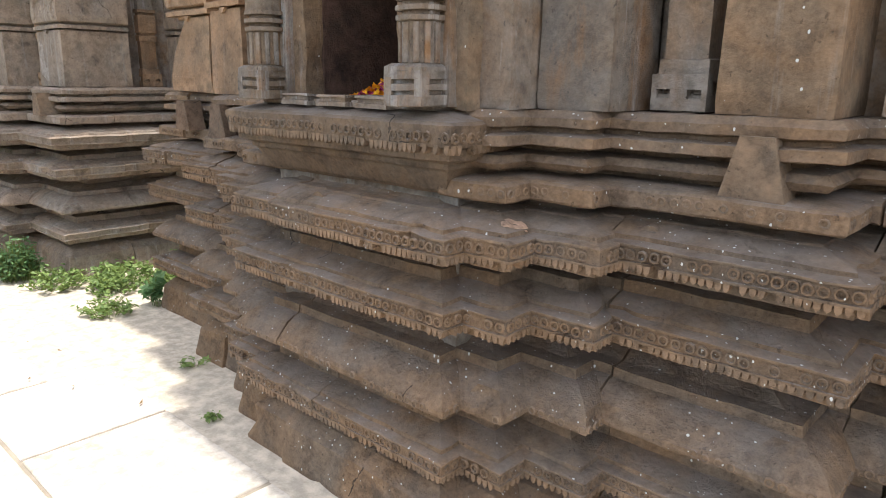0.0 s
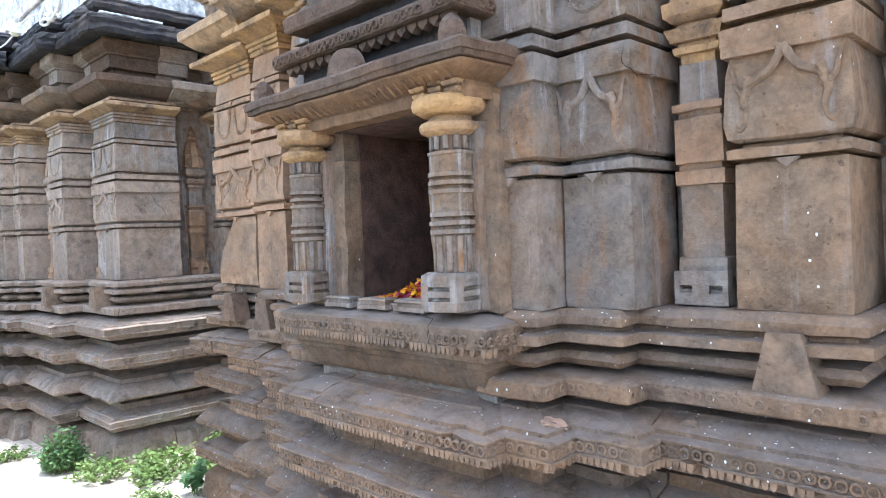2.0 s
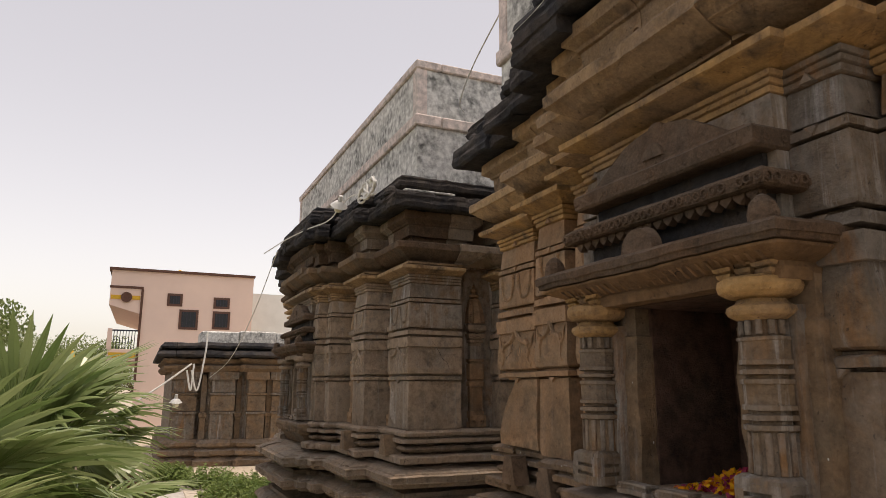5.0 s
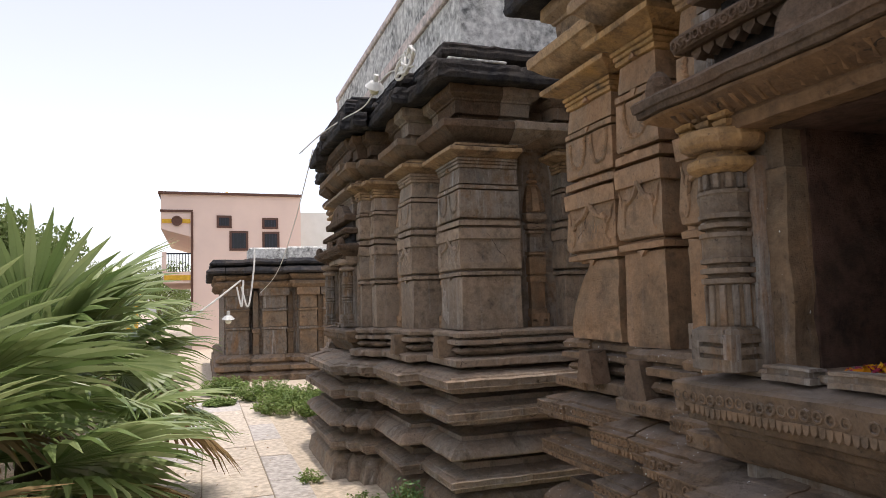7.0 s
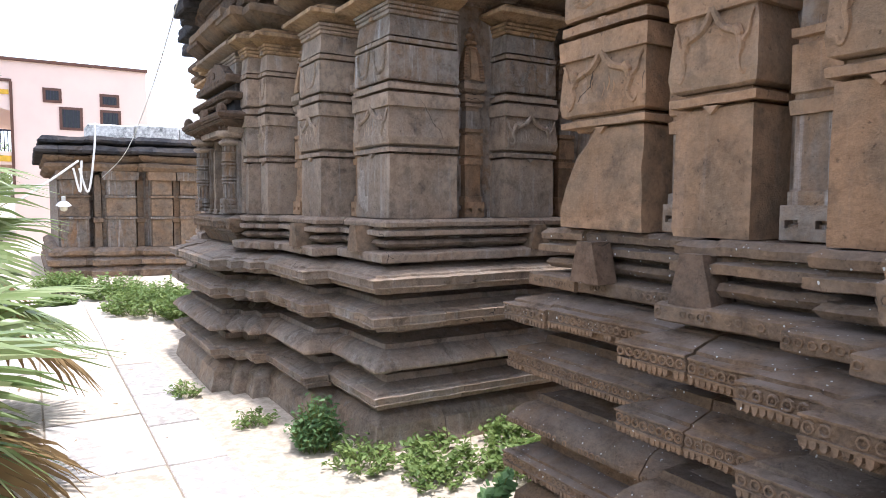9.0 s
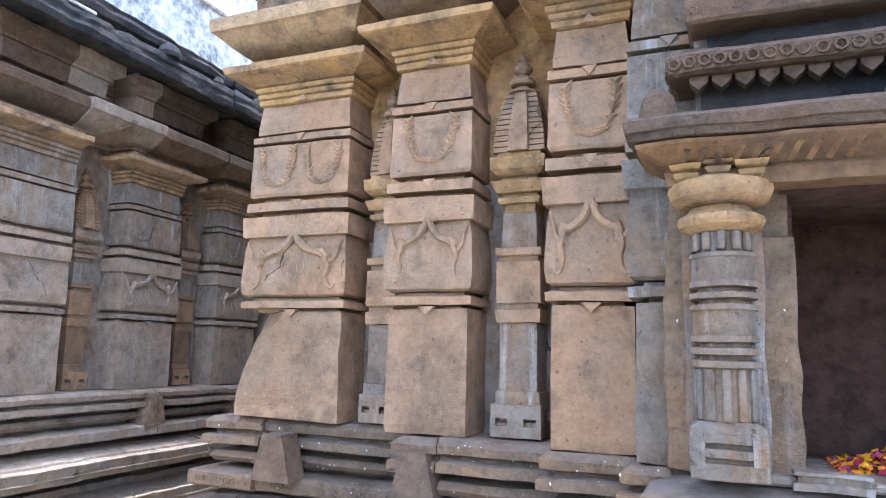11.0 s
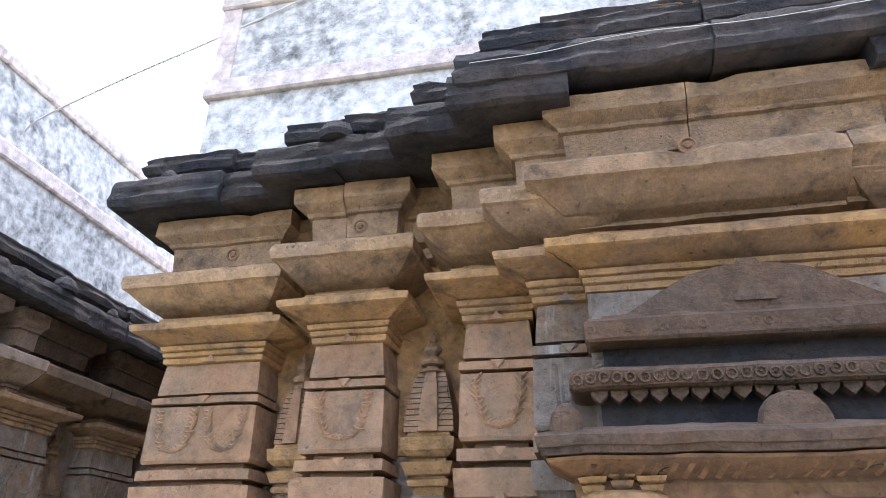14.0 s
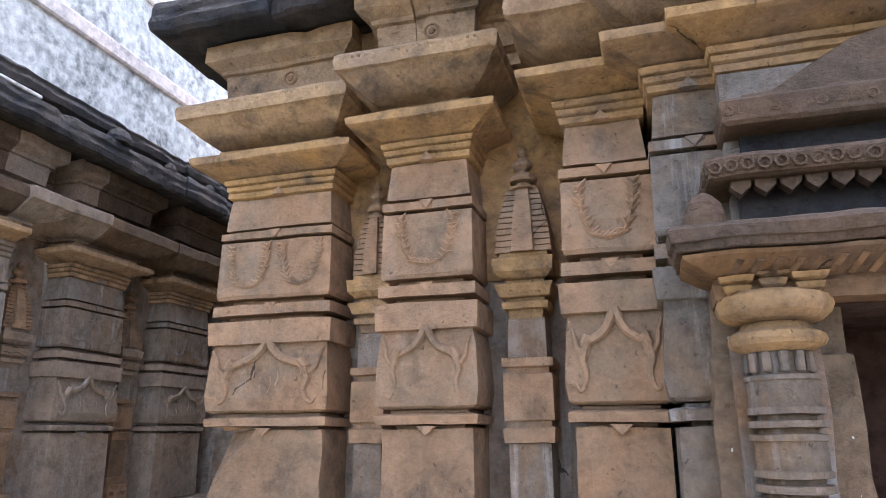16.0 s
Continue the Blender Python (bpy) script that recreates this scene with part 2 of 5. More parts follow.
DRYPALM = leafy("dry_palm_leaf", (0.30, 0.20, 0.09), (0.20, 0.13, 0.06), 0.7)
STALK = plain("palm_stalk", (0.16, 0.20, 0.05), 0.5)
BARK = plain("bark", (0.13, 0.095, 0.065), 0.95, None, 14.0, 0.6)
WEED = leafy("weed_leaf", (0.120, 0.190, 0.050), (0.230, 0.300, 0.090), 0.5)
HERB = leafy("herb_leaf", (0.080, 0.160, 0.055), (0.170, 0.270, 0.110), 0.5)
TREE = leafy("tree_leaf", (0.120, 0.180, 0.050), (0.260, 0.310, 0.120), 0.6)
LITTER = leafy("dry_leaf", (0.20, 0.13, 0.07), (0.33, 0.24, 0.13), 0.8)
MARIGOLD = leafy("marigold_petals", (0.75, 0.26, 0.01), (0.80, 0.48, 0.02), 0.7)
ROSE = leafy("rose_petals", (0.30, 0.02, 0.05), (0.45, 0.08, 0.18), 0.7)


# ---- building helpers ----
def part(name, bm, material, parent=None, label="", smooth=False):
    """Links a bmesh as one mesh object under a thing or a part."""
    me = bpy.data.meshes.new(name)
    bmesh.ops.recalc_face_normals(bm, faces=bm.faces)
    bm.to_mesh(me)
    bm.free()
    if smooth:
        me.polygons.foreach_set("use_smooth", [True] * len(me.polygons))
    me.materials.append(material)
    ob = new(name, me)
    if parent:
        ob.parent = parent
    if label:
        ob["label"] = label
    return ob


def holder(name, label, category, kind="", group="", at=(0, 0, 0)):
    ob = new(name)
    ob.empty_display_size = 0.1
    ob.location = at
    return tagged(ob, label, category, group, kind)


def worn(p, amp, freq=7.0):
    """A place moved a little, as wear would move it."""
    v = Vector(p)
    n = noise.noise_vector(v * freq)
    f = noise.noise_vector(v * freq * 3.7)
    g = noise.noise_vector(v * 1.3)
    return v + (n + f * 0.6 + g * 0.5) * amp


def offset_path(path, p):
    out = []
    n = len(path)
    for i, (x, y) in enumerate(path):
        norms = []
        for a, b in ((i - 1, i), (i, i + 1)):
            if 0 <= a and b < n:
                dx, dy = path[b][0] - path[a][0], path[b][1] - path[a][1]
                l = math.hypot(dx, dy)
                norms.append((dy / l, -dx / l))
        (ax, ay), (bx, by) = norms[0], norms[-1]
        if abs(ax * bx + ay * by) < 0.5:
            out.append((x + p * (ax + bx), y + p * (ay + by)))
        else:
            out.append((x + p * ax, y + p * ay))
    return out


def sweep(path, profile, step=0.06, amp=0.005, freq=7.0):
    """A course: the closed profile (out, up) drawn along a right-angled path, with flat ends, worn."""
    bm = bmesh.new()
    rings = [offset_path(path, p) for p, z in profile]
    cuts = []
    for i in range(len(path) - 1):
        l = math.dist(path[i], path[i + 1])
        k = max(1, round(l / step))
        cuts += [(i, j / k) for j in range(k)]
    cuts.append((len(path) - 2, 1.0))
    grid = []
    for i, f in cuts:
        row = []
        for ring, (p, z) in zip(rings, profile):
            a, b = ring[i], ring[i + 1]
            v = Vector((a[0] + (b[0] - a[0]) * f, a[1] + (b[1] - a[1]) * f, z))
            if p > 0.09:   # chipped lips
                chip = max(0.0, noise.noise(v * 8.0) - 0.36) * 0.09
                if chip:
                    k = offset_path(path, p - chip)
                    v = Vector((k[i][0] + (k[i + 1][0] - k[i][0]) * f, k[i][1] + (k[i + 1][1] - k[i][1]) * f, z))
            row.append(bm.verts.new(worn(v, amp, freq)))
        grid.append(row)
    m = len(profile)
    for a, b in zip(grid, grid[1:]):
        for j in range(m):
            bm.faces.new((a[j], a[(j + 1) % m], b[(j + 1) % m], b[j]))
    bm.faces.new(grid[0])
    bm.faces.new(grid[-1][::-1])
    return bm


def cut_path(path, length, rnd, joint=0.011):
    """Splits a path into stones of about that length, cut inside the straight runs, with a thin joint between."""
    pieces, cur, run = [], [path[0]], 0.0
    for a, b in zip(path, path[1:]):
        l = math.dist(a, b)
        done = 0.0
        while True:
            want = length * rnd.uniform(0.75, 1.3) - run
            if l > 0.28 and done + max(want, 0.12) < l - 0.12:
                done += max(want, 0.12)
                f = done / l
                q = (a[0] + (b[0] - a[0]) * f, a[1] + (b[1] - a[1]) * f)
                g = rnd.uniform(0.003, joint) / l
                q2 = (q[0] + (b[0] - a[0]) * g, q[1] + (b[1] - a[1]) * g)
                pieces.append(cur + [q])
                cur, run = [q2], 0.0
            else:
                run += l - done
                break
        cur.append(b)
    pieces.append(cur)
    return [p for p in pieces if len(p) > 1]


def stack(bm, m, hx, y0, y1, rows, amp=0.003, nx=4, freq=9.0, side=1.0):
    """A squared stone standing on a local frame (front towards -y): rows of (z, grow) from bottom to top."""
    rings = []
    for z, g in rows:
        xa, xb, ya, yb = -hx - g * side, hx + g * side, y0 - g, y1
        pts = [(xa + (xb - xa) * i / nx, ya) for i in range(nx + 1)]
        pts += [(xb, ya + (yb - ya) * 0.5), (xb, yb), (xa, yb), (xa, ya + (yb - ya) * 0.5)]
        rings.append([bm.verts.new(worn(m @ Vector((x, y, z)), amp, freq)) for x, y in pts])
    n = len(rings[0])
    for a, b in zip(rings, rings[1:]):
        for j in range(n):
            bm.faces.new((a[j], a[(j + 1) % n], b[(j + 1) % n], b[j]))
    bm.faces.new(rings[0])
    bm.faces.new(rings[-1])
    return bm


def box(x0, x1, y0, y1, z0, z1, bevel=0.0, bm=None, m=None):
    bm = bm or bmesh.new()
    vs = [bm.verts.new((x, y, z)) for z in (z0, z1) for y in (y0, y1) for x in (x0, x1)]
    fs = [bm.faces.new([vs[i] for i in q]) for q in ((0, 2, 3, 1), (4, 5, 7, 6), (0, 1, 5, 4), (2, 6, 7, 3), (0, 4, 6, 2), (1, 3, 7, 5))]
    if bevel:
        bmesh.ops.bevel(bm, geom=list({e for f in fs for e in f.edges}), offset=bevel, segments=1, affect="EDGES")
    if m is not None:
        bmesh.ops.transform(bm, matrix=m, verts=bm.verts)
    return bm


def lathe(profile, seg=16, m=None, flat=False, amp=0.0):
    bm = bmesh.new()
    rings = []
    for r, z in profile:
        rings.append([bm.verts.new((r * math.cos(2 * math.pi * (k + 0.5) / seg), r * math.sin(2 * math.pi * (k + 0.5) / seg), z)) for k in range(seg)])
    for a, b in zip(rings, rings[1:]):
        for k in range(seg):
            bm.faces.new((a[k], a[(k + 1) % seg], b[(k + 1) % seg], b[k]))
    bm.faces.new(rings[0])
    bm.faces.new(rings[-1])
    if m is not None:
        bmesh.ops.transform(bm, matrix=m, verts=bm.verts)
    if amp:
        for v in bm.verts:
            v.co = worn(v.co, amp, 12)
    return bm


def tube(pts, r, seg=6, bm=None, m=None, taper=1.0):
    """A round cord through the points; r narrows to r * taper."""
    bm = bm or bmesh.new()
    pts = [Vector(p) for p in pts]
    rings = []
    for i, p in enumerate(pts):
        d = (pts[min(i + 1, len(pts) - 1)] - pts[max(i - 1, 0)]).normalized()
        u = d.cross(Vector((0, 1, 0.01)) if abs(d.y) < 0.9 else Vector((1, 0, 0))).normalized()
        w = d.cross(u)
        rr = r * (1 + (taper - 1) * i / max(1, len(pts) - 1))
        ring = []
        for k in range(seg):
            a = 2 * math.pi * k / seg
            q = p + u * (rr * math.cos(a)) + w * (rr * math.sin(a))
            ring.append(bm.verts.new(m @ q if m is not None else q))
        rings.append(ring)
    for a, b in zip(rings, rings[1:]):
        for k in range(seg):
            bm.faces.new((a[k], a[(k + 1) % seg], b[(k + 1) % seg], b[k]))
    bm.faces.new(rings[0])
    bm.faces.new(rings[-1])
    return bm


def bend(points, n=10):
    """A smooth line through the points (Catmull-Rom)."""
    P = [Vector(p) for p in points]
    P = [P[0] * 2 - P[1]] + P + [P[-1] * 2 - P[-2]]
    out = []
    for i in range(1, len(P) - 2):
        a, b, c, d = P[i - 1:i + 3]
        for k in range(n):
            t = k / n
            out.append(0.5 * (2 * b + (c - a) * t + (2 * a - 5 * b + 4 * c - d) * t * t + (3 * b - a - 3 * c + d) * t ** 3))
    out.append(P[-2])
    return out


# ---- courses of the stepped walls ----
Z0 = 1.48          # foot of the wall pilasters, on top of the plinth
TOP = 3.62         # roof
# name, profile (out, up), carved front: z of the row, projection, kind
COURSES = [
    ("foot_course", [(-0.2, -0.3), (0.165, -0.3), (0.165, 0.02), (0.15, 0.09), (0.14, 0.165), (0.09, 0.215), (0.03, 0.235), (0.0, 0.248), (-0.2, 0.248)], None),
    ("lower_ledge", [(-0.2, 0.250), (-0.09, 0.250), (-0.06, 0.262), (0.103, 0.266), (0.128, 0.274), (0.144, 0.276), (0.146, 0.307), (0.174, 0.310), (0.178, 0.313), (0.178, 0.319), (0.172, 0.321), (0.172, 0.354), (0.178, 0.356), (0.178, 0.362), (0.172, 0.365), (0.140, 0.371), (0.136, 0.383), (0.083, 0.401), (0.045, 0.413), (0.038, 0.458), (-0.02, 0.462), (-0.07, 0.488), (-0.2, 0.488)],
     [(0.3375, 0.1725, "chain"), (0.3030, 0.1725, "teeth")]),
    ("torus_ledge", [(-0.2, 0.49), (-0.09, 0.49), (-0.05, 0.502), (0.06, 0.505), (0.13, 0.512), (0.172, 0.519), (0.180, 0.530), (0.179, 0.545), (0.172, 0.556), (0.152, 0.582), (0.125, 0.606), (0.09, 0.626), (0.065, 0.634), (0.06, 0.665), (-0.01, 0.668), (-0.07, 0.70), (-0.2, 0.70)], [(0.5375, 0.1795, "wave")]),
    ("middle_ledge", [(-0.2, 0.702), (-0.09, 0.702), (-0.06, 0.762), (0.105, 0.766), (0.130, 0.774), (0.146, 0.776), (0.148, 0.807), (0.176, 0.810), (0.180, 0.813), (0.180, 0.819), (0.174, 0.821), (0.174, 0.861), (0.180, 0.863), (0.180, 0.869), (0.174, 0.872), (0.142, 0.878), (0.138, 0.890), (0.085, 0.908), (0.045, 0.920), (0.038, 0.955), (-0.02, 0.959), (-0.07, 0.985), (-0.2, 0.985)],
     [(0.8410, 0.1745, "chain"), (0.8030, 0.1745, "teeth")]),
    ("upper_ledge", [(-0.2, 0.988), (-0.09, 0.988), (-0.06, 1.002), (0.109, 1.006), (0.134, 1.014), (0.150, 1.016), (0.152, 1.047), (0.180, 1.050), (0.184, 1.053), (0.184, 1.059), (0.178, 1.061), (0.178, 1.101), (0.184, 1.103), (0.184, 1.109), (0.178, 1.112), (0.146, 1.118), (0.142, 1.130), (0.089, 1.148), (0.045, 1.160), (0.038, 1.166), (-0.02, 1.170), (-0.07, 1.196), (-0.2, 1.196)],
     [(1.0810, 0.1785, "chain"), (1.0430, 0.1785, "teeth")]),
    ("band_course", [(-0.2, 1.198), (0.085, 1.198), (0.095, 1.205), (0.095, 1.252), (0.085, 1.26), (0.02, 1.268), (-0.06, 1.27), (-0.06, 1.285), (0.02, 1.293), (0.04, 1.315), (0.02, 1.337), (-0.06, 1.342), (-0.06, 1.362), (0.045, 1.366), (0.062, 1.37), (0.062, 1.40), (0.02, 1.408), (0.015, 1.42), (0.05, 1.428), (0.055, 1.455), (0.03, 1.476), (-0.2, 1.477)],
     [(1.23, 0.096, "wave")]),
]
UPPER = [
    ("cornice_course", [(-0.25, 2.994), (0.0, 2.994), (0.0, 3.01), (0.05, 3.025), (0.10, 3.055), (0.145, 3.09), (0.163, 3.098), (0.166, 3.152), (0.156, 3.165), (0.06, 3.172), (0.0, 3.176), (-0.25, 3.178)], "ochre"),
    ("frieze_course", [(-0.25, 3.18), (-0.02, 3.18), (-0.02, 3.228), (0.025, 3.234), (0.03, 3.335), (0.045, 3.34), (0.05, 3.355), (0.095, 3.385), (0.125, 3.415), (0.127, 3.455), (-0.25, 3.458)], "buff"),
    ("eave_course", [(-0.25, 3.46), (0.02, 3.46), (0.02, 3.478), (0.16, 3.462), (0.225, 3.452), (0.245, 3.462), (0.252, 3.500), (0.240, 3.535), (0.246, 3.560), (0.238, 3.592), (0.225, 3.602), (0.10, 3.618), (0.095, 3.640), (0.135, 3.652), (0.165, 3.668), (0.172, 3.705), (0.160, 3.735), (0.166, 3.752), (0.150, 3.768), (0.06, 3.785), (0.0, 3.80), (-0.25, 3.81)], "dark"),
]


def shrine_faces(xc, halves, ys):
    """Half plan, mirrored: for each facet (inner, outer, y) from the middle outwards."""
    right = [(xc + a, xc + b, y) for (a, b), y in zip(halves, ys)]
    left = [(2 * xc - b + s, 2 * xc - a + s, y) for (a, b, y), s in zip(right, (0.03, 0.03, -0.03, -0.03))]
    return left, right


def step_path(faces_left, niche, faces_right, back):
    """The outline of the plinth, from the back of one flank round the front to the back of the other."""
    seq = faces_left[::-1] + [niche] + faces_right
    pts = [(seq[0][0], back)]
    for k, (a, b, y) in enumerate(seq):
        x0 = seq[0][0] if k == 0 else edge
        pts.append((x0, y))
        if k + 1 < len(seq):
            nxt = seq[k + 1]
            edge = nxt[0] if nxt[2] < y else b
            pts.append((edge, y))
        else:
            pts.append((b, y))
    pts.append((seq[-1][1], back))
    clean = [pts[0]]
    for p in pts[1:]:
        if math.dist(p, clean[-1]) > 0.01:
            clean.append(p)
    return clean


def carving(path, rows, rnd, amp=0.0048):
    """Rows of small raised ornaments along a ledge: lozenges, teeth or a wave."""
    bm = bmesh.new()
    for z, p, kind in rows:
        line = offset_path(path, p)
        pitch = {"chain": 0.036, "teeth": 0.022, "wave": 0.034}[kind]
        for a, b in zip(line, line[1:]):
            l = math.dist(a, b)
            k = int(l / pitch)
            if k < 1:
                continue
            d = Vector((b[0] - a[0], b[1] - a[1], 0)) / l
            nrm = Vector((d.y, -d.x, 0))
            for i in range(k):
                if rnd.random() < (0.35 if kind == "wave" else 0.08):
                    continue
                c = Vector((a[0], a[1], z)) + d * (l * (i + 0.5) / k)
                c = worn(c, amp, 7.0)
                up = Vector((0, 0, 1))
                if kind == "teeth":   # hanging fringe
                    w, h, t = pitch * 0.46, 0.0135, 0.004
                    rim = [c + d * w * u + up * (h * v) for u, v in ((-1, 1), (-0.75, -0.5), (0.0, -1.0 - 0.3 * rnd.random()), (0.75, -0.5), (1, 1))]
                    ra = [bm.verts.new(q - nrm * 0.022) for q in rim]
                    hb = [bm.verts.new(q + nrm * t) for q in rim]
                    for j in range(5):
                        bm.faces.new((ra[j], ra[(j + 1) % 5], hb[(j + 1) % 5], hb[j]))
                    bm.faces.new(hb)
                    continue
                # a ring with a boss in it; worn lower here and there
                low = kind == "wave"
                r, t = (0.015, 0.004) if low else (0.0185, 0.0075)
                t *= rnd.uniform(0.5, 1.0)
                loops = []
                for f, out in ((1.0, -0.003), (0.86, t), (0.62, t), (0.50, -0.001)):
                    loops.append([bm.verts.new(c + d * (min(pitch * 0.5, r) * f * math.cos(math.pi * n / 4)) + up * (r * f * math.sin(math.pi * n / 4)) + nrm * out) for n in range(8)])
                for p, q in zip(loops, loops[1:]):
                    for n in range(8):
                        bm.faces.new((p[n], p[(n + 1) % 8], q[(n + 1) % 8], q[n]))
                if not low:
                    e = 0.0052
                    base = [bm.verts.new(c + d * (e * u) + up * (e * v) - nrm * 0.001) for u, v in ((-1, 0), (0, -1), (1, 0), (0, 1))]
                    tip = bm.verts.new(c + nrm * t)
                    for n in range(4):
                        bm.faces.new((base[n], base[(n + 1) % 4], tip))
    return bm


def build_courses(path, wall_name, label, rnd, mats, scale_out=1.0, length=1.0, carve=None, amp=0.0048):
    for name, prof, rows in COURSES:
        course = holder(name, label, "stone plinth", "structure")
        prof = [(p * scale_out if p > 0 else p, z) for p, z in prof]
        runs = [path]
        if name == "band_course":   # the sill of the niche stands in its way
            k = min(range(len(path)), key=lambda i: (round(path[i][1], 3), path[i][0]))
            runs = [path[:k], path[k + 2:]]
        for piece in [q for run in runs for q in cut_path(run, length * rnd.uniform(0.8, 1.2), rnd)]:
            lift, shove = rnd.uniform(-0.005, 0.004), rnd.uniform(-0.012, 0.010)
            s = part("stone", sweep(piece, [(p + shove if p > 0 else p, z + lift) for p, z in prof], 0.038, amp), mats[rnd.random() < 0.75], course)
            if rows and carve and carve(piece):
                bm = carving(piece, [(z + lift, p * scale_out + shove, k) for z, p, k in rows], rnd)
                if bm.faces:
                    part("carved_ornament", bm, mats[0], s)
                else:
                    bm.free()


def notched_path(left, middle, right, back):
    """The outline with a recess between the outer pilasters."""
    seq = []
    for side in (left[::-1], right):
        for k, (a, b, y) in enumerate(side):
            if side is right:
                a = max(a, middle[1])
            else:
                b = min(b, middle[0])
            seq.append((a, b, y))
        if side is not right:
            seq.append(middle)
    full = [seq[0]]
    for f in seq[1:]:
        p = full[-1]
        if f[0] - p[1] > 0.1:
            full.append((p[1], f[0], max(p[2], f[2]) + 0.10))
        full.append(f)
    pts = [(full[0][0], back)]
    for k, (a, b, y) in enumerate(full):
        x0 = full[0][0] if k == 0 else pts[-1][0]
        pts += [(x0, y), (full[k + 1][0] if k + 1 < len(full) else b, y)]
    pts.append((full[-1][1], back))
    return pts


CORNICE = [(2.994, -0.004), (3.012, 0.0), (3.020, 0.028), (3.030, 0.055), (3.048, 0.088), (3.072, 0.122), (3.094, 0.148), (3.100, 0.164), (3.128, 0.168), (3.150, 0.166), (3.163, 0.156), (3.168, 0.07), (3.179, 0.05)]


def build_upper(path, label, rnd, faces, ends, length=0.9, amp=0.007, dark=0.0, notched=None, wide=0.64):
    """Cornice blocks over the pilasters, frieze and eave. faces: the fronts (from, to, y); ends: where the flanks begin."""
    table = {"ochre": TAN, "buff": TAN, "dark": DARK}
    for name, prof, key in UPPER:
        course = holder(name, label[key], "stone cornice", "structure")
        tight = [(min(p, 0.095), z) for p, z in prof] if key == "buff" else prof
        line = notched if key == "buff" and notched else path
        k = min(range(len(line)), key=lambda n: (round(line[n][1], 3), line[n][0]))
        (xl, yn), (xr, _) = line[k], line[k + 1]
        raised = {"ochre": 0.04, "buff": 0.05, "dark": 0.06}[key]
        # the middle, over the niche, stands higher and forward as a block of its own
        middle = [(xl, yn + 0.22), (xl, yn), (xr, yn), (xr, yn + 0.22)]
        runs = [(line[:k], 0.0), (middle, raised), (line[k + 2:], 0.0)]
        if key == "dark":   # its eave is wider than the block
            xm = (xl + xr) / 2
            runs[1] = ([(xm - wide, yn + 0.42), (xm - wide, yn + 0.03), (xm + wide, yn + 0.03), (xm + wide, yn + 0.42)], raised + 0.02)
        if key == "dark":
            crown = [(-0.3, 3.845), (0.03, 3.845), (0.10, 3.850), (0.125, 3.862), (0.130, 3.905), (0.118, 3.930), (0.122, 3.950), (0.10, 3.965), (-0.3, 3.975)]
            for piece in cut_path([(xl + 0.04, yn + 0.40), (xl + 0.04, yn + 0.10), (xr - 0.04, yn + 0.10), (xr - 0.04, yn + 0.40)], 0.9, rnd, 0.005):
                part("stone", sweep(piece, crown, 0.045, 0.011, 11.0), DARK, course)
        if key == "ochre":   # a block of its own over each pilaster; plain runs along the flanks
            tail = [q for q in line[k + 2:] if q[1] > ends + 0.05]
            runs = [([line[0], (line[0][0], ends)], 0.0), (middle, raised), ([(line[-1][0], ends)] + tail, 0.0)]
            for a, b, y in faces:
                mat = table[key] if not dark else (HEAD if rnd.random() < 0.5 else BROWN)
                m = Matrix.Translation(((a + b) / 2, 0, rnd.uniform(-0.006, 0.006))) @ Matrix.Rotation(rnd.uniform(-0.008, 0.008), 4, "Y")
                stone_block = part("stone", stack(bmesh.new(), m, (b - a) / 2, y, y + 0.46, CORNICE, 0.005, 10, 11.0, 0.80), mat, course)
                if not dark:
                    bm = bmesh.new()   # worn row of beads on the lip
                    n = int((b - a + 0.2) / 0.024)
                    for i in range(n):
                        if rnd.random() < 0.25:
                            continue
                        u = -(b - a) / 2 - 0.1 + (b - a + 0.2) * (i + 0.5) / n
                        q = worn(m @ Vector((u, y - 0.167, 3.140)), 0.005, 11.0)
                        d = 0.008
                        vs = [bm.verts.new(q + Vector(c)) for c in ((-d, 0.003, -d), (d, 0.003, -d), (d, 0.003, d), (-d, 0.003, d), (0, -0.005, 0))]
                        for c in range(4):
                            bm.faces.new((vs[c], vs[(c + 1) % 4], vs[4]))
                    part("bead_row", bm, mat, stone_block)
        for run, high in runs:
            for piece in cut_path(run, length * rnd.uniform(0.6, 1.3) * (0.8 if key == "dark" else 1.0), rnd, 0.005):
                lift = rnd.uniform(-0.006, 0.006) + high
                shove = rnd.uniform(-0.03, 0.015) if key == "dark" else 0.0   # broken edges
                mat = table[key]
                if key != "dark" and dark:
                    mat = (HEAD if key == "buff" else BROWN) if rnd.random() < dark else WING
                part("stone", sweep(piece, [(p + shove if p > 0.11 else p, z + lift) for p, z in tight], 0.045, amp * (1.5 if key == "dark" else 0.7), 11.0 if key == "dark" else 8.0), mat, course)


# ---- wall pilasters ----
def relief(outline, y, thick, m):
    """A flat carved plate on a front: the outline (x, z) stands proud of y by thick, with sloping sides."""
    bm = bmesh.new()
    cx = sum(u for u, v in outline) / len(outline)
    cz = sum(v for u, v in outline) / len(outline)
    bk = [bm.verts.new(m @ Vector((u, y + 0.006, v))) for u, v in outline]
    low = min(v for u, v in outline)
    span = max(v for u, v in outline) - low
    fr = [bm.verts.new(m @ Vector((cx + (u - cx) * 0.95, y - thick * min(1.0, (v - low) / span / 0.35) + 0.004, cz + (v - cz) * 0.96))) for u, v in outline]
    n = len(outline)
    for k in range(n):
        bm.faces.new((bk[k], bk[(k + 1) % n], fr[(k + 1) % n], fr[k]))
    bm.faces.new(fr)
    return bm


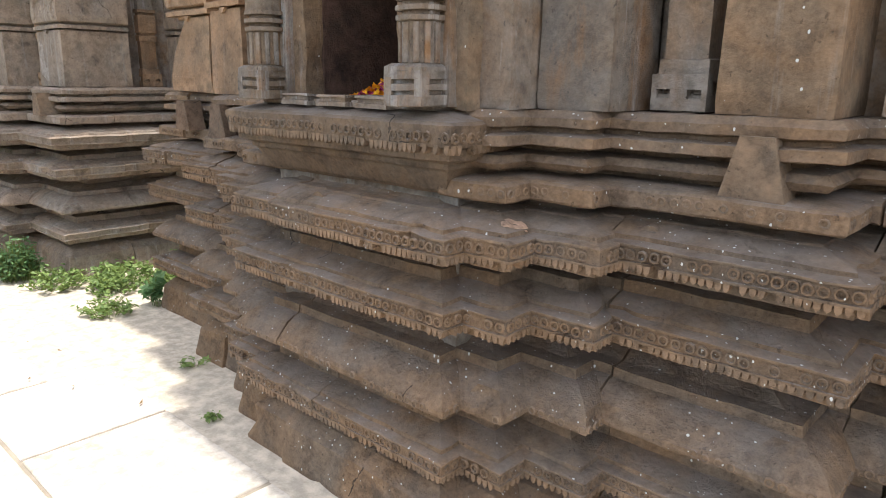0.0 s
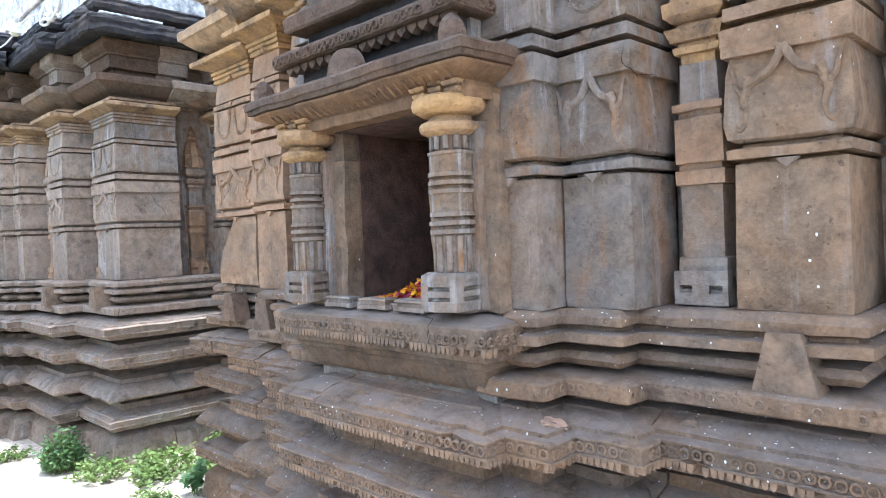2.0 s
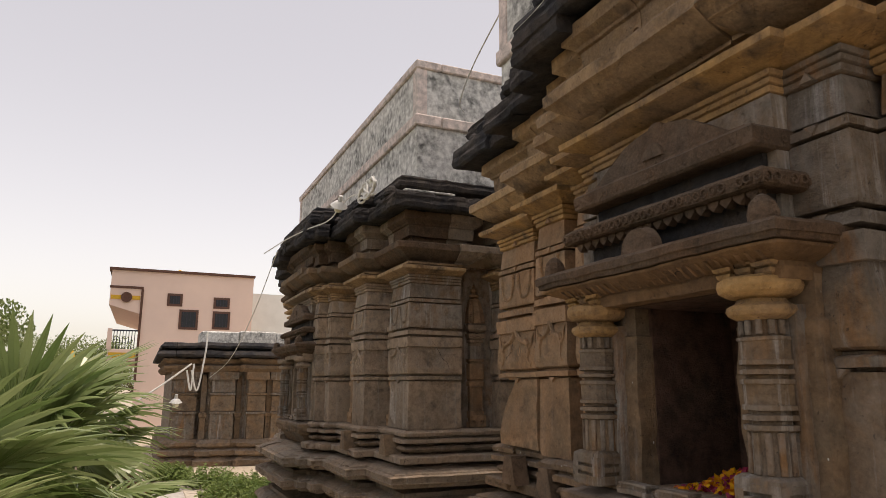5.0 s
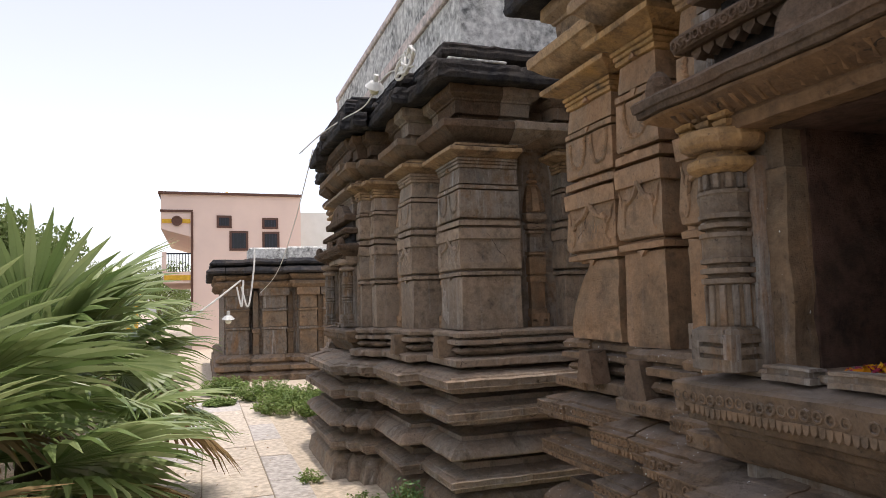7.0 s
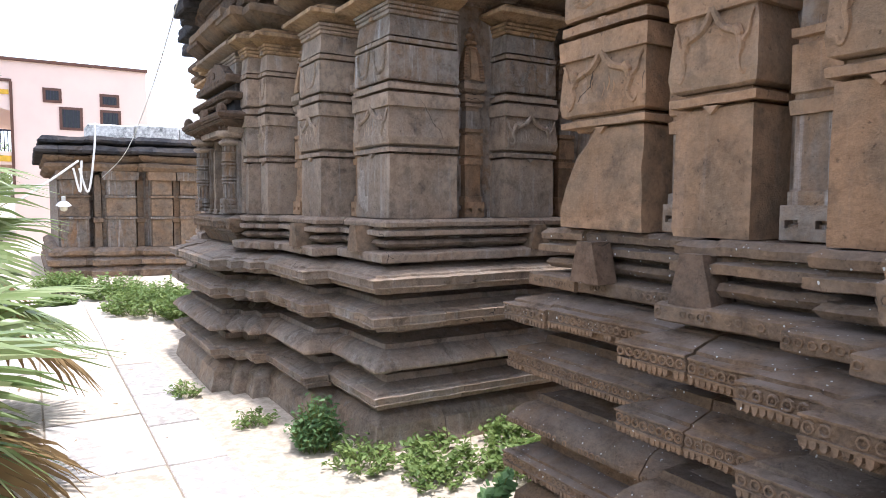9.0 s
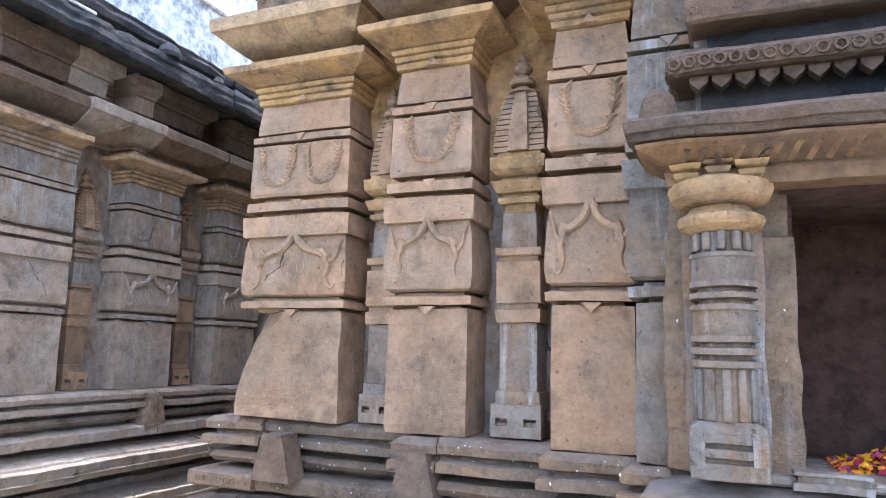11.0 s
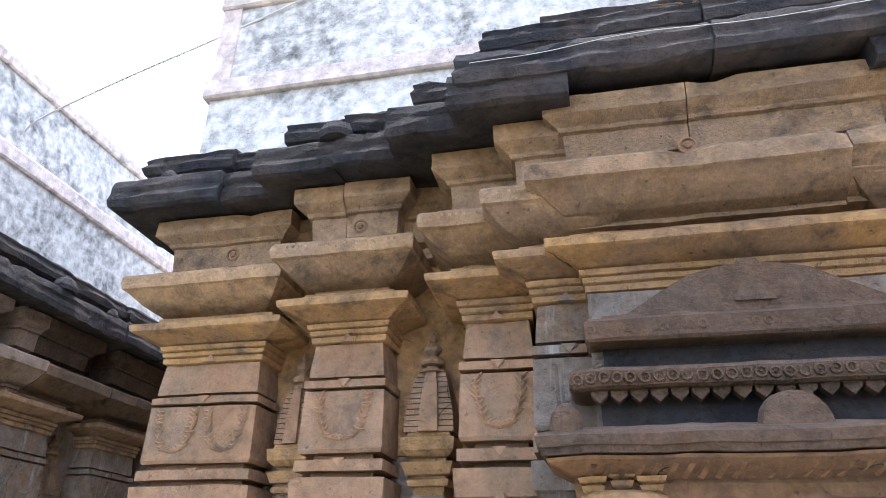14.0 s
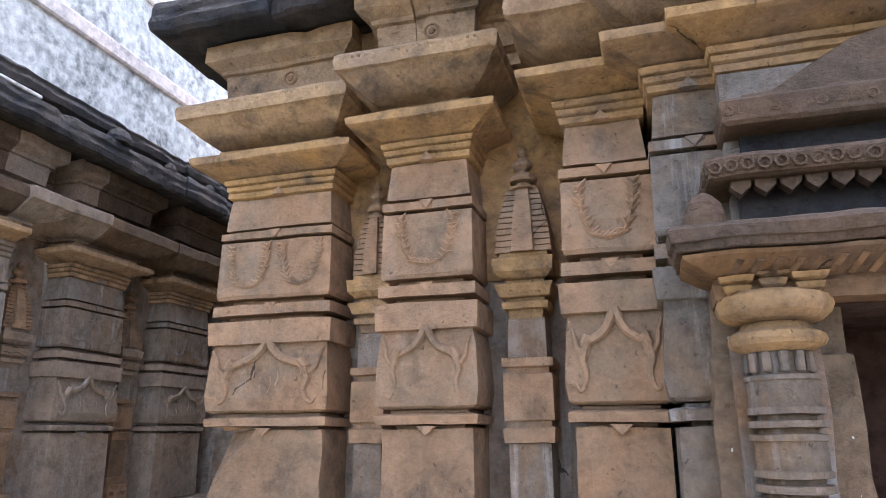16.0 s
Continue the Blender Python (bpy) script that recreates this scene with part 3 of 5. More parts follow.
def motif(hx, y, z0, z1, m, rnd):
    """Carving on the lower capital: ribbons that fall from a point in the middle to a bud on either side, with a curling tail."""
    h = z1 - z0
    bm = bmesh.new()
    r = 0.0165 if hx > 0.2 else 0.0135
    for s in (-1, 1):
        ribbon = [(0.02, 1.02), (0.10, 0.88), (0.26, 0.74), (0.46, 0.67), (0.62, 0.62), (0.70, 0.50)]
        tail = [(0.68, 0.56), (0.74, 0.42), (0.68, 0.28), (0.72, 0.14), (0.82, 0.07), (0.90, 0.16)]
        leaf = [(0.76, 0.50), (0.88, 0.60), (0.92, 0.74), (1.0, 0.88)]
        for line, a, b in ((ribbon, 1.0, 0.9), (tail, 1.0, 0.45), (leaf, 0.7, 0.4)):
            tube(bend([(s * u * hx, y - 0.001, z0 + v * h) for u, v in line], 4), r * a, 6, bm, m, b)
        tube([(s * 0.60 * hx, y - 0.003, z0 + 0.70 * h), (s * 0.69 * hx, y - 0.004, z0 + 0.60 * h), (s * 0.66 * hx, y + 0.004, z0 + 0.48 * h)], r * 1.15, 7, bm, m, 0.7)
        if hx > 0.2:
            for k in range(3):   # faint leaves between the ribbons
                u0, v0 = 0.06 + 0.12 * k, 0.22 + 0.10 * (k % 2)
                tube([(s * u * hx, y - 0.002, z0 + v * h + rnd.uniform(-0.004, 0.004)) for u, v in ((u0, v0), (u0 + 0.05, v0 + 0.13), (u0 + 0.03, v0 + 0.24))], 0.0055, 4, bm, m, 0.5)
    return bm


def garland(cx, w, y, z0, z1, m, rnd):
    bm = bmesh.new()
    for s in (-1, 1):
        line = [(cx + s * w, y, z1), (cx + s * w * 0.95, y, z1 - 0.4 * (z1 - z0)), (cx + s * w * 0.6, y, z0 + 0.12 * (z1 - z0)), (cx, y, z0)]
        pts = bend(line, 4)
        tube(pts, 0.007, 4, bm, m)
        for q in pts:
            for sx in (-1, 1):
                d = Vector((sx * rnd.uniform(0.012, 0.024), -0.003, rnd.uniform(0.0, 0.024)))
                tube([q, q + d * 0.6, q + d], 0.0075, 4, bm, m, 0.35)
    return bm


def pilaster(parent, m, hx, y0, y1, mats, rnd, wide=False, carved=True, cap=True, broken=False, top=3.045):
    """A wall pilaster of five stones: block, creeper capital, panel, neck, spreading cap. m: its frame at the wall's foot line."""
    low, mid, high, capm = mats
    pil = holder("pilaster", "", "")
    pil.parent = parent
    pil.matrix_local = Matrix.Identity(4)
    rows = [(Z0, 0.0), (Z0 + 0.03, 0.003), (1.70, 0.0), (1.905, 0.0)]
    if not broken:
        part("lower_block", stack(bmesh.new(), m, hx, y0, y1, rows, 0.005), low, pil)
    else:
        bm = bmesh.new()
        rings = []
        for z, cut, deep in ((Z0, -0.035, 0.0), (1.56, -0.03, 0.0), (1.65, -0.01, 0.02), (1.73, 0.03, 0.05), (1.80, 0.08, 0.10), (1.86, 0.14, 0.14), (1.905, 0.19, 0.16)):
            pts = [(-hx + min(cut, 0.0), y0 + deep), (-hx + cut * 0.55, y0 + deep * 0.35), (-hx + cut + 0.01, y0), (0.1, y0), (hx, y0), (hx, y1), (-hx, y1)]
            rings.append([bm.verts.new(worn(m @ Vector((x, y, z)), 0.012, 9)) for x, y in pts])
        for a, b in zip(rings, rings[1:]):
            for j in range(7):
                bm.faces.new((a[j], a[(j + 1) % 7], b[(j + 1) % 7], b[j]))
        bm.faces.new(rings[0])
        bm.faces.new(rings[-1])
        part("broken_block", bm, low, pil, "buff block with a broken-off corner")
    part("fillet", stack(bmesh.new(), m, hx, y0, y1, [(1.906, -0.035), (1.918, -0.035), (1.919, 0.016), (1.945, 0.018), (1.95, 0.004), (1.954, -0.02), (1.963, -0.02)], 0.004), mid, pil)
    leaf = part("creeper_block", stack(bmesh.new(), m, hx, y0, y1, [(1.965, -0.004), (1.975, 0.014), (2.02, 0.022), (2.16, 0.012), (2.212, 0.004), (2.215, 0.022), (2.30, 0.026), (2.305, 0.0)], 0.004), mid, pil)
    if carved:
        part("creeper_carving", motif(hx, y0 - 0.016, 1.985, 2.222, m, rnd), mid, leaf)
    part("fillet", stack(bmesh.new(), m, hx, y0, y1, [(2.306, -0.03), (2.322, -0.03), (2.324, 0.016), (2.362, 0.016), (2.364, -0.035), (2.386, -0.035)], 0.003), mid, pil)
    panel = part("panel_block", stack(bmesh.new(), m, hx, y0, y1, [(2.387, 0.004), (2.40, 0.010), (2.61, 0.006), (2.613, -0.006)], 0.004), high, pil)
    if carved:
        spots = ((-0.48 * hx, 0.34 * hx), (0.48 * hx, 0.34 * hx)) if wide else ((0.0, 0.62 * hx),)
        for cx, w in spots:
            g = garland(cx, w, y0 - 0.010, 2.43, 2.59, m, rnd)
            part("garland_carving", g, high, panel)
    part("fillet", stack(bmesh.new(), m, hx, y0, y1, [(2.614, -0.03), (2.622, -0.03), (2.624, 0.010), (2.652, 0.010), (2.654, -0.03), (2.666, -0.03)], 0.003), high, pil)
    part("shaft_block", stack(bmesh.new(), m, hx, y0, y1, [(2.667, -0.002), (2.70, -0.004), (2.795, -0.014)], 0.004), high, pil)
    for zt in (1.915, 2.37, 2.655, 2.80):
        bm = bmesh.new()
        w = 0.024 if zt > 2 else 0.03
        pts = [(-w, y0 - 0.018, zt - 0.002), (w, y0 - 0.018, zt - 0.002), (0, y0 - 0.016, zt + (0.03 if zt > 2.7 else -0.03))]
        fr = [bm.verts.new(m @ Vector(p)) for p in pts]
        bk = [bm.verts.new(m @ (Vector(p) + Vector((0, 0.03, 0)))) for p in pts]
        bm.faces.new(fr)
        bm.faces.new(bk)
        for j in range(3):
            bm.faces.new((fr[j], fr[(j + 1) % 3], bk[(j + 1) % 3], bk[j]))
        part("pointed_tab", bm, high, pil)
    part("neck_moulding", stack(bmesh.new(), m, hx, y0, y1, [(2.797, -0.022), (2.802, 0.0), (2.822, 0.002), (2.825, -0.008), (2.832, 0.006), (2.848, 0.008), (2.851, -0.002), (2.856, 0.014), (2.873, 0.018), (2.875, 0.004), (2.880, 0.004)], 0.003), capm if rnd.random() < 0.5 else high, pil)
    if cap:
        part("spreading_cap", stack(bmesh.new(), m, hx, y0, y1, [(2.881, 0.002), (2.890, 0.025), (2.902, 0.058), (2.914, 0.098), (2.920, 0.112), (2.945, 0.115), (2.952, 0.105), (2.956, 0.02), (2.972, 0.02), (2.974, 0.035), (2.992, 0.035)], 0.004), capm, pil)
    return pil


def slender(parent, m, y0, y1, rnd, hx=0.066, tone=OCHRE, body=GREY):
    """A narrow wall shaft in a recess that ends in a small tiered tower."""
    pil = holder("miniature_tower", "", "")
    pil.parent = parent
    rows = [(Z0, 0.012), (Z0 + 0.05, 0.012), (Z0 + 0.055, -0.004), (Z0 + 0.085, -0.004), (Z0 + 0.09, 0.010), (Z0 + 0.15, 0.010), (Z0 + 0.155, 0.0), (1.86, 0.0)]
    part("shaft", stack(bmesh.new(), m, hx, y0, y1, rows, 0.004), body, pil)
    part("shaft_block", stack(bmesh.new(), m, hx, y0, y1, [(1.862, 0.012), (1.905, 0.014), (1.91, 0.002), (1.925, 0.002), (1.93, 0.012), (2.07, 0.012), (2.075, 0.0), (2.09, 0.0), (2.095, 0.014), (2.12, 0.014)], 0.004), BUFF, pil)
    foot = bmesh.new()   # notched foot block
    for a, b, za, zb in ((-1.3, 1.3, 0.004, 0.040), (-0.40, 0.40, 0.040, 0.066), (-1.3, -1.05, 0.040, 0.066), (1.05, 1.3, 0.040, 0.066), (-1.3, 1.3, 0.066, 0.110)):
        box(a * hx, b * hx, y0 - 0.030, y0 + 0.01, Z0 + za, Z0 + zb, 0.0, foot)
    bmesh.ops.transform(foot, matrix=m, verts=foot.verts)
    part("notched_foot", foot, body, pil)
    part("shaft", stack(bmesh.new(), m, hx, y0, y1, [(2.122, -0.004), (2.245, -0.006)], 0.003), GREY, pil)
    f = hx / 0.066
    part("tower_base", stack(bmesh.new(), m, hx, y0, y1, [(2.247, -0.012), (2.275, -0.010), (2.278, 0.006), (2.298, 0.010), (2.302, -0.004), (2.312, -0.004), (2.316, 0.014), (2.350, 0.026), (2.356, 0.028), (2.360, 0.0), (2.372, -0.004), (2.378, 0.010), (2.398, 0.030), (2.440, 0.034), (2.446, 0.014), (2.462, 0.010)], 0.003), tone, pil)
    z0, h = 2.463, 0.232
    def half(u):   # half width of the tower at a part of its height
        return f * (0.092 - 0.012 * u - 0.030 * u ** 2.2)
    rows = []
    for i in range(11):
        u, v = i / 11, (i + 0.8) / 11
        rows += [(z0 + h * u, half(u) - hx), (z0 + h * v, half(v) - hx), (z0 + h * (v + 0.012), half(v) - hx - 0.008)]
    part("tower_tiers", stack(bmesh.new(), m, hx, y0 + 0.012, y1, rows, 0.002, 6), BUFF, pil)
    band = bmesh.new()   # plain raised band up the middle, narrow ribs beside it
    yf = y0 + 0.012 + hx
    pts = [(-0.42 * half(u), z0 + h * u) for u in (0, 0.25, 0.5, 0.75, 1.0)]
    outline = pts + [(-a, b) for a, b in pts[::-1]]
    bk = [band.verts.new(m @ Vector((a, yf - half((b - z0) / h) + 0.004, b))) for a, b in outline]
    fr = [band.verts.new(m @ Vector((a * 0.92, yf - half((b - z0) / h) - 0.014, b))) for a, b in outline]
    for k in range(10):
        band.faces.new((bk[k], bk[(k + 1) % 10], fr[(k + 1) % 10], fr[k]))
    for k in range(4):
        band.faces.new((fr[k], fr[k + 1], fr[8 - k], fr[9 - k]))
    for u in (0.16, 0.36, 0.56, 0.76):
        z, w = z0 + h * u, 0.40 * half(u)
        box(-w, w, yf - half(u) - 0.020, yf - half(u), z, z + 0.010, 0.0, band)
    part("tower_band", band, BUFF, pil)
    z = z0 + h
    c = m @ Vector((0, (y0 + y1) / 2 - 0.035, 0))
    prof = [(0.050, z - 0.004), (0.050, z + 0.004), (0.026, z + 0.010), (0.026, z + 0.020), (0.046, z + 0.026), (0.050, z + 0.036), (0.044, z + 0.048), (0.024, z + 0.054), (0.020, z + 0.066), (0.034, z + 0.080), (0.036, z + 0.092), (0.026, z + 0.106), (0.012, z + 0.116), (0.020, z + 0.126), (0.012, z + 0.142), (0.003, z + 0.156)]
    part("finial", lathe([(r * f, zz) for r, zz in prof], 10, Matrix.Translation((c.x, c.y, 0)), amp=0.002), BUFF, pil)
    return pil


def wedge_blocks(parent, m, cx, y, mat, out=0.085):
    """The tapered block that links the slabs of the band under a pilaster."""
    b = bmesh.new()
    ring = []
    for z, w in ((1.255, 0.088), (1.43, 0.044)):
        for yy in (y - out, y + 0.02):
            ring += [b.verts.new(worn(m @ Vector((cx - w, yy, z)), 0.003)), b.verts.new(worn(m @ Vector((cx + w, yy, z)), 0.003))]
    for q in ((0, 1, 3, 2), (4, 6, 7, 5), (0, 4, 5, 1), (2, 3, 7, 6), (0, 2, 6, 4), (1, 5, 7, 3)):
        b.faces.new([ring[i] for i in q])
    part("tapered_block", b, mat, parent)


COLONETTE = [(0.075, 0.0), (0.085, 0.01), (0.085, 0.028), (0.062, 0.034), (0.062, 0.046), (0.088, 0.05), (0.088, 0.066), (0.062, 0.072), (0.064, 0.084), (0.086, 0.09), (0.086, 0.105), (0.066, 0.115), (0.064, 0.25), (0.078, 0.254), (0.079, 0.268), (0.060, 0.271), (0.060, 0.280), (0.080, 0.283), (0.080, 0.297), (0.060, 0.300), (0.060, 0.309), (0.079, 0.312), (0.079, 0.325), (0.073, 0.328), (0.073, 0.385), (0.079, 0.388), (0.079, 0.400), (0.060, 0.403), (0.060, 0.412), (0.080, 0.415), (0.080, 0.428), (0.060, 0.431), (0.060, 0.440), (0.079, 0.443), (0.079, 0.456), (0.074, 0.459), (0.074, 0.512), (0.079, 0.515), (0.079, 0.524), (0.060, 0.528), (0.060, 0.575)]


def colonette(parent, x, y, z=Z0 + 0.005, cap=OCHRE):
    col = holder("colonette", "", "")
    col.parent = parent
    m = Matrix.Translation((x, y, z))
    sq = [(0.0, 0.0), (0.004, 0.004), (0.004, 0.035), (-0.010, 0.037), (-0.010, 0.047), (0.003, 0.049), (0.003, 0.068), (-0.010, 0.070), (-0.010, 0.080), (0.003, 0.082), (0.002, 0.118), (-0.014, 0.128)]
    part("base", stack(bmesh.new(), m, 0.078, -0.078, 0.078, [(b, a) for a, b in sq], 0.003, 4), COLUMN, col)
    posts = bmesh.new()   # corner posts that frame the rings of the base
    for sx in (-1, 1):
        for sy in (-1, 1):
            box(min(sx * 0.083, sx * 0.050), max(sx * 0.083, sx * 0.050), min(sy * 0.083, sy * 0.050), max(sy * 0.083, sy * 0.050), 0.030, 0.086 + 0.02 * (sx > 0), 0.0, posts)
    bmesh.ops.transform(posts, matrix=m, verts=posts.verts)
    part("base_post", posts, COLUMN, col)
    part("pier", stack(bmesh.new(), Matrix.Translation((x, y, z)), 0.092, 0.03, 0.12, [(0.0, 0.0), (0.15, 0.003), (0.3, -0.002), (0.45, 0.003), (0.62, 0.0)], 0.005), COLUMN, col)
    part("shaft", lathe([(r, h) for r, h in COLONETTE if h > 0.1], 12, m, amp=0.002), COLUMN, col)
    for k in range(12):
        a = 2 * math.pi * k / 12
        for h0, h1 in ((0.128, 0.248), (0.530, 0.575)):
            b = box(-0.009, 0.009, -0.008, 0.006, h0, h1, 0.003, None, m @ Matrix.Rotation(a, 4, "Z") @ Matrix.Translation((0, -0.064, 0)))
            part("flute", b, COLUMN, col)
    part("neck_ring", lathe([(0.07, 0.576), (0.098, 0.59), (0.104, 0.602), (0.101, 0.615), (0.075, 0.628), (0.07, 0.64)], 14, m, amp=0.002), cap, col)
    part("capital", lathe([(0.075, 0.641), (0.098, 0.646), (0.118, 0.660), (0.125, 0.678), (0.120, 0.698), (0.098, 0.708)], 12, m, amp=0.003), cap, col)
    return col


def half_disc(x, y, z, r, thick=0.045, name="half_disc"):
    bm = bmesh.new()
    fr, bk = [], []
    for k in range(13):
        a = math.pi * k / 12
        for lst, yy, s in ((fr, y, 0.92), (bk, y + thick, 1.0)):
            lst.append(bm.verts.new(worn((x + r * s * math.cos(a), yy, z + r * s * 1.05 * math.sin(a)), 0.003, 20)))
    bm.faces.new(fr)
    bm.faces.new(bk)
    for k in range(12):
        bm.faces.new((fr[k], fr[k + 1], bk[k + 1], bk[k]))
    bm.faces.new((fr[0], fr[-1], bk[-1], bk[0]))
    return bm


def niche(parent, xc, hw, y, s=1.0, detail=True):
    """A shrine niche: projecting sill, jambs, two colonettes, deep eave, slabs and a carved gable. hw: half the colonettes' spacing."""
    w = hw + 0.17
    ws, sy = hw + 0.075, y + 0.10
    sill = sweep([(xc - ws, y + 0.3), (xc - ws, sy), (xc + ws, sy), (xc + ws, y + 0.3)],
                 [(-0.3, 1.205), (-0.015, 1.205), (0.0, 1.22), (0.035, 1.285), (0.05, 1.295), (0.05, 1.312), (0.088, 1.325), (0.092, 1.36), (0.115, 1.37), (0.12, 1.435), (0.11, 1.445), (0.05, 1.46), (0.0, 1.47), (-0.3, 1.475)], 0.06, 0.004)
    sl = part("sill_slab", sill, BROWN, parent, "brown stone sill with a carved rim")
    part("carved_ornament", carving([(xc - ws, y + 0.2), (xc - ws, sy), (xc + ws, sy), (xc + ws, y + 0.2)], [(1.363, 0.114, "teeth"), (1.400, 0.117, "chain")], random.Random(3)), BROWN, sl)
    part("threshold", box(xc - hw - 0.05, xc + hw + 0.05, y + 0.06, y + 0.45, 1.47, Z0 + 0.012, 0.006), GREY, parent)
    for dx in (-0.5, 0.0, 0.5):
        part("threshold_block", stack(bmesh.new(), Matrix.Translation((xc + dx * hw, y + 0.07, 0)), 0.07, -0.035, 0.02, [(1.47, 0.01), (1.485, 0.01), (1.487, 0.0), (1.50, 0.0), (1.502, 0.008), (1.51, 0.006)], 0.003), GREY, parent)
    for sgn in (-1, 1):
        colonette(parent, xc + sgn * hw, y + 0.055, cap=OCHRE if xc > -4 else WING)
        ji = xc + sgn * (hw - 0.165)
        a, b = sorted((ji, xc + sgn * (hw + 0.14)))
        part("jamb", stack(bmesh.new(), Matrix.Translation(((a + b) / 2, 0, 0)), (b - a) / 2, y + 0.12, y + 0.26, [(Z0, 0), (1.56, 0.004), (1.64, -0.002), (1.72, 0.004), (1.80, 0.0), (1.9, 0.005), (2.0, -0.002), (2.06, 0.0), (2.07, -0.010), (2.20, -0.012)], 0.010, 4, 14.0), RUST if xc > -4 else WING, parent)
    wl = hw + 0.09
    b = sweep([(xc - wl, y + 0.3), (xc - wl, y + 0.04), (xc + wl, y + 0.04), (xc + wl, y + 0.3)], [(-0.3, 2.175), (0.03, 2.175), (0.035, 2.21), (0.02, 2.25), (-0.3, 2.26)], 0.06, 0.004)
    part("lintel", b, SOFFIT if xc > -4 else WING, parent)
    head = hw / 0.42
    w, e = 0.485 * head, 0.527 * head
    eave = sweep([(xc - e, y + 0.35), (xc - e, y), (xc + e, y), (xc + e, y + 0.35)],
                 [(-0.2, 2.272), (0.0, 2.272), (0.095, 2.276), (0.098, 2.292), (0.106, 2.294), (0.109, 2.320), (0.098, 2.332), (0.02, 2.356), (-0.05, 2.365), (-0.2, 2.365)], 0.05, 0.005)
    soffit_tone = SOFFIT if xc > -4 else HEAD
    soffit = sweep([(xc - e, y + 0.35), (xc - e, y), (xc + e, y), (xc + e, y + 0.35)], [(-0.2, 2.20), (-0.10, 2.20), (-0.03, 2.212), (0.04, 2.240), (0.080, 2.262), (0.082, 2.271), (-0.2, 2.271)], 0.05, 0.005)
    part("soffit", soffit, soffit_tone, parent, "ochre-brown underside of the eave" if xc > -4 else "")
    for sgn in (-1, 1):
        for dx, dz in ((-0.075, 0.0), (0.075, 0.0), (0.0, 0.012)):
            bx = xc + sgn * hw + dx
            part("bracket", stack(bmesh.new(), Matrix.Translation((bx, 0, dz)), 0.026, y - 0.012, y + 0.06, [(2.186, -0.010), (2.194, 0.0), (2.206, 0.004), (2.210, -0.006), (2.216, 0.008), (2.228, 0.012)], 0.003), OCHRE if xc > -4 else HEAD, parent)
    part("niche_eave", eave, HEAD, parent, "dark overhanging stone eave with drip edge")
    bm = bmesh.new()
    for i in range(26):
        x = xc - e + 2 * e * (i + 0.5) / 26
        tube([(x, y + 0.0, 2.228), (x + 0.02, y - 0.06, 2.256)], 0.011, 5, bm)
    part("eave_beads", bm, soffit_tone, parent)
    part("half_disc", half_disc(xc + 0.015, y - 0.08, 2.335, 0.09), HEAD, parent)
    for sgn in (-1, 1):
        part("corner_knob", lathe([(0.045, -0.01), (0.046, 0.02), (0.038, 0.05), (0.022, 0.07), (0.006, 0.078)], 9, Matrix.Translation((xc + sgn * (e + 0.025), y - 0.055, 2.335)), amp=0.003), HEAD, parent)
    # recess under the slab, its shade painted in with near-black stone
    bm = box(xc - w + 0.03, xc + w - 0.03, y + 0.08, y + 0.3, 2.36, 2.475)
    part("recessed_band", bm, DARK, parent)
    bm = bmesh.new()
    k = 18
    for i in range(k):
        x = xc - w + 2 * w * (i + 0.5) / k
        hw2 = w / k * 0.86
        pts = [(-hw2, 0), (hw2, 0), (hw2 * 0.95, -0.016), (hw2 * 0.45, -0.026), (0, -0.036), (-hw2 * 0.45, -0.027), (-hw2 * 0.95, -0.016)]
        fr = [bm.verts.new((x + u, y + 0.015, 2.462 + v)) for u, v in pts]
        bk = [bm.verts.new((x + u, y + 0.05, 2.462 + v)) for u, v in pts]
        bm.faces.new(fr)
        bm.faces.new(bk[::-1])
        for j in range(len(pts)):
            bm.faces.new((fr[j], fr[(j + 1) % 7], bk[(j + 1) % 7], bk[j]))
    part("hanging_fringe", bm, HEAD, parent)
    sl1 = sweep([(xc - w, y + 0.3), (xc - w, y + 0.03), (xc + w, y + 0.03), (xc + w, y + 0.3)], [(-0.2, 2.46), (0.03, 2.46), (0.045, 2.466), (0.05, 2.506), (0.04, 2.518), (0.0, 2.528), (-0.2, 2.53)], 0.05, 0.004)
    slab = part("carved_slab", sl1, HEAD, parent)
    part("carved_ornament", carving([(xc - w, y + 0.2), (xc - w, y + 0.03), (xc + w, y + 0.03), (xc + w, y + 0.2)], [(2.487, 0.048, "chain")], random.Random(6)), HEAD, slab)
    # shade between the two slabs, painted near-black too
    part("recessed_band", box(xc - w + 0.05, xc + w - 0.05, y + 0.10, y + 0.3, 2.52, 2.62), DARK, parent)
    wg = 0.452 * head
    sl2 = sweep([(xc - wg, y + 0.3), (xc - wg, y + 0.04), (xc + wg, y + 0.04), (xc + wg, y + 0.3)], [(-0.2, 2.604), (0.02, 2.604), (0.03, 2.612), (0.034, 2.664), (0.02, 2.676), (-0.2, 2.678)], 0.05, 0.004)
    slab = part("carved_slab", sl2, HEAD, parent)
    part("carved_ornament", carving([(xc - wg, y + 0.2), (xc - wg, y + 0.04), (xc + wg, y + 0.04), (xc + wg, y + 0.2)], [(2.638, 0.032, "wave")], random.Random(7)), HEAD, slab)
    bm = bmesh.new()
    right = [(wg * 0.97, 0.0), (wg * 0.95, 0.012), (0.36 * head, 0.014), (0.30 * head, 0.050), (0.235 * head, 0.092), (0.17 * head, 0.130), (0.09 * head, 0.150), (0.035, 0.158), (0.028, 0.172), (0.0, 0.180)]
    out = [(-u, v) for u, v in right] + right[-2::-1]
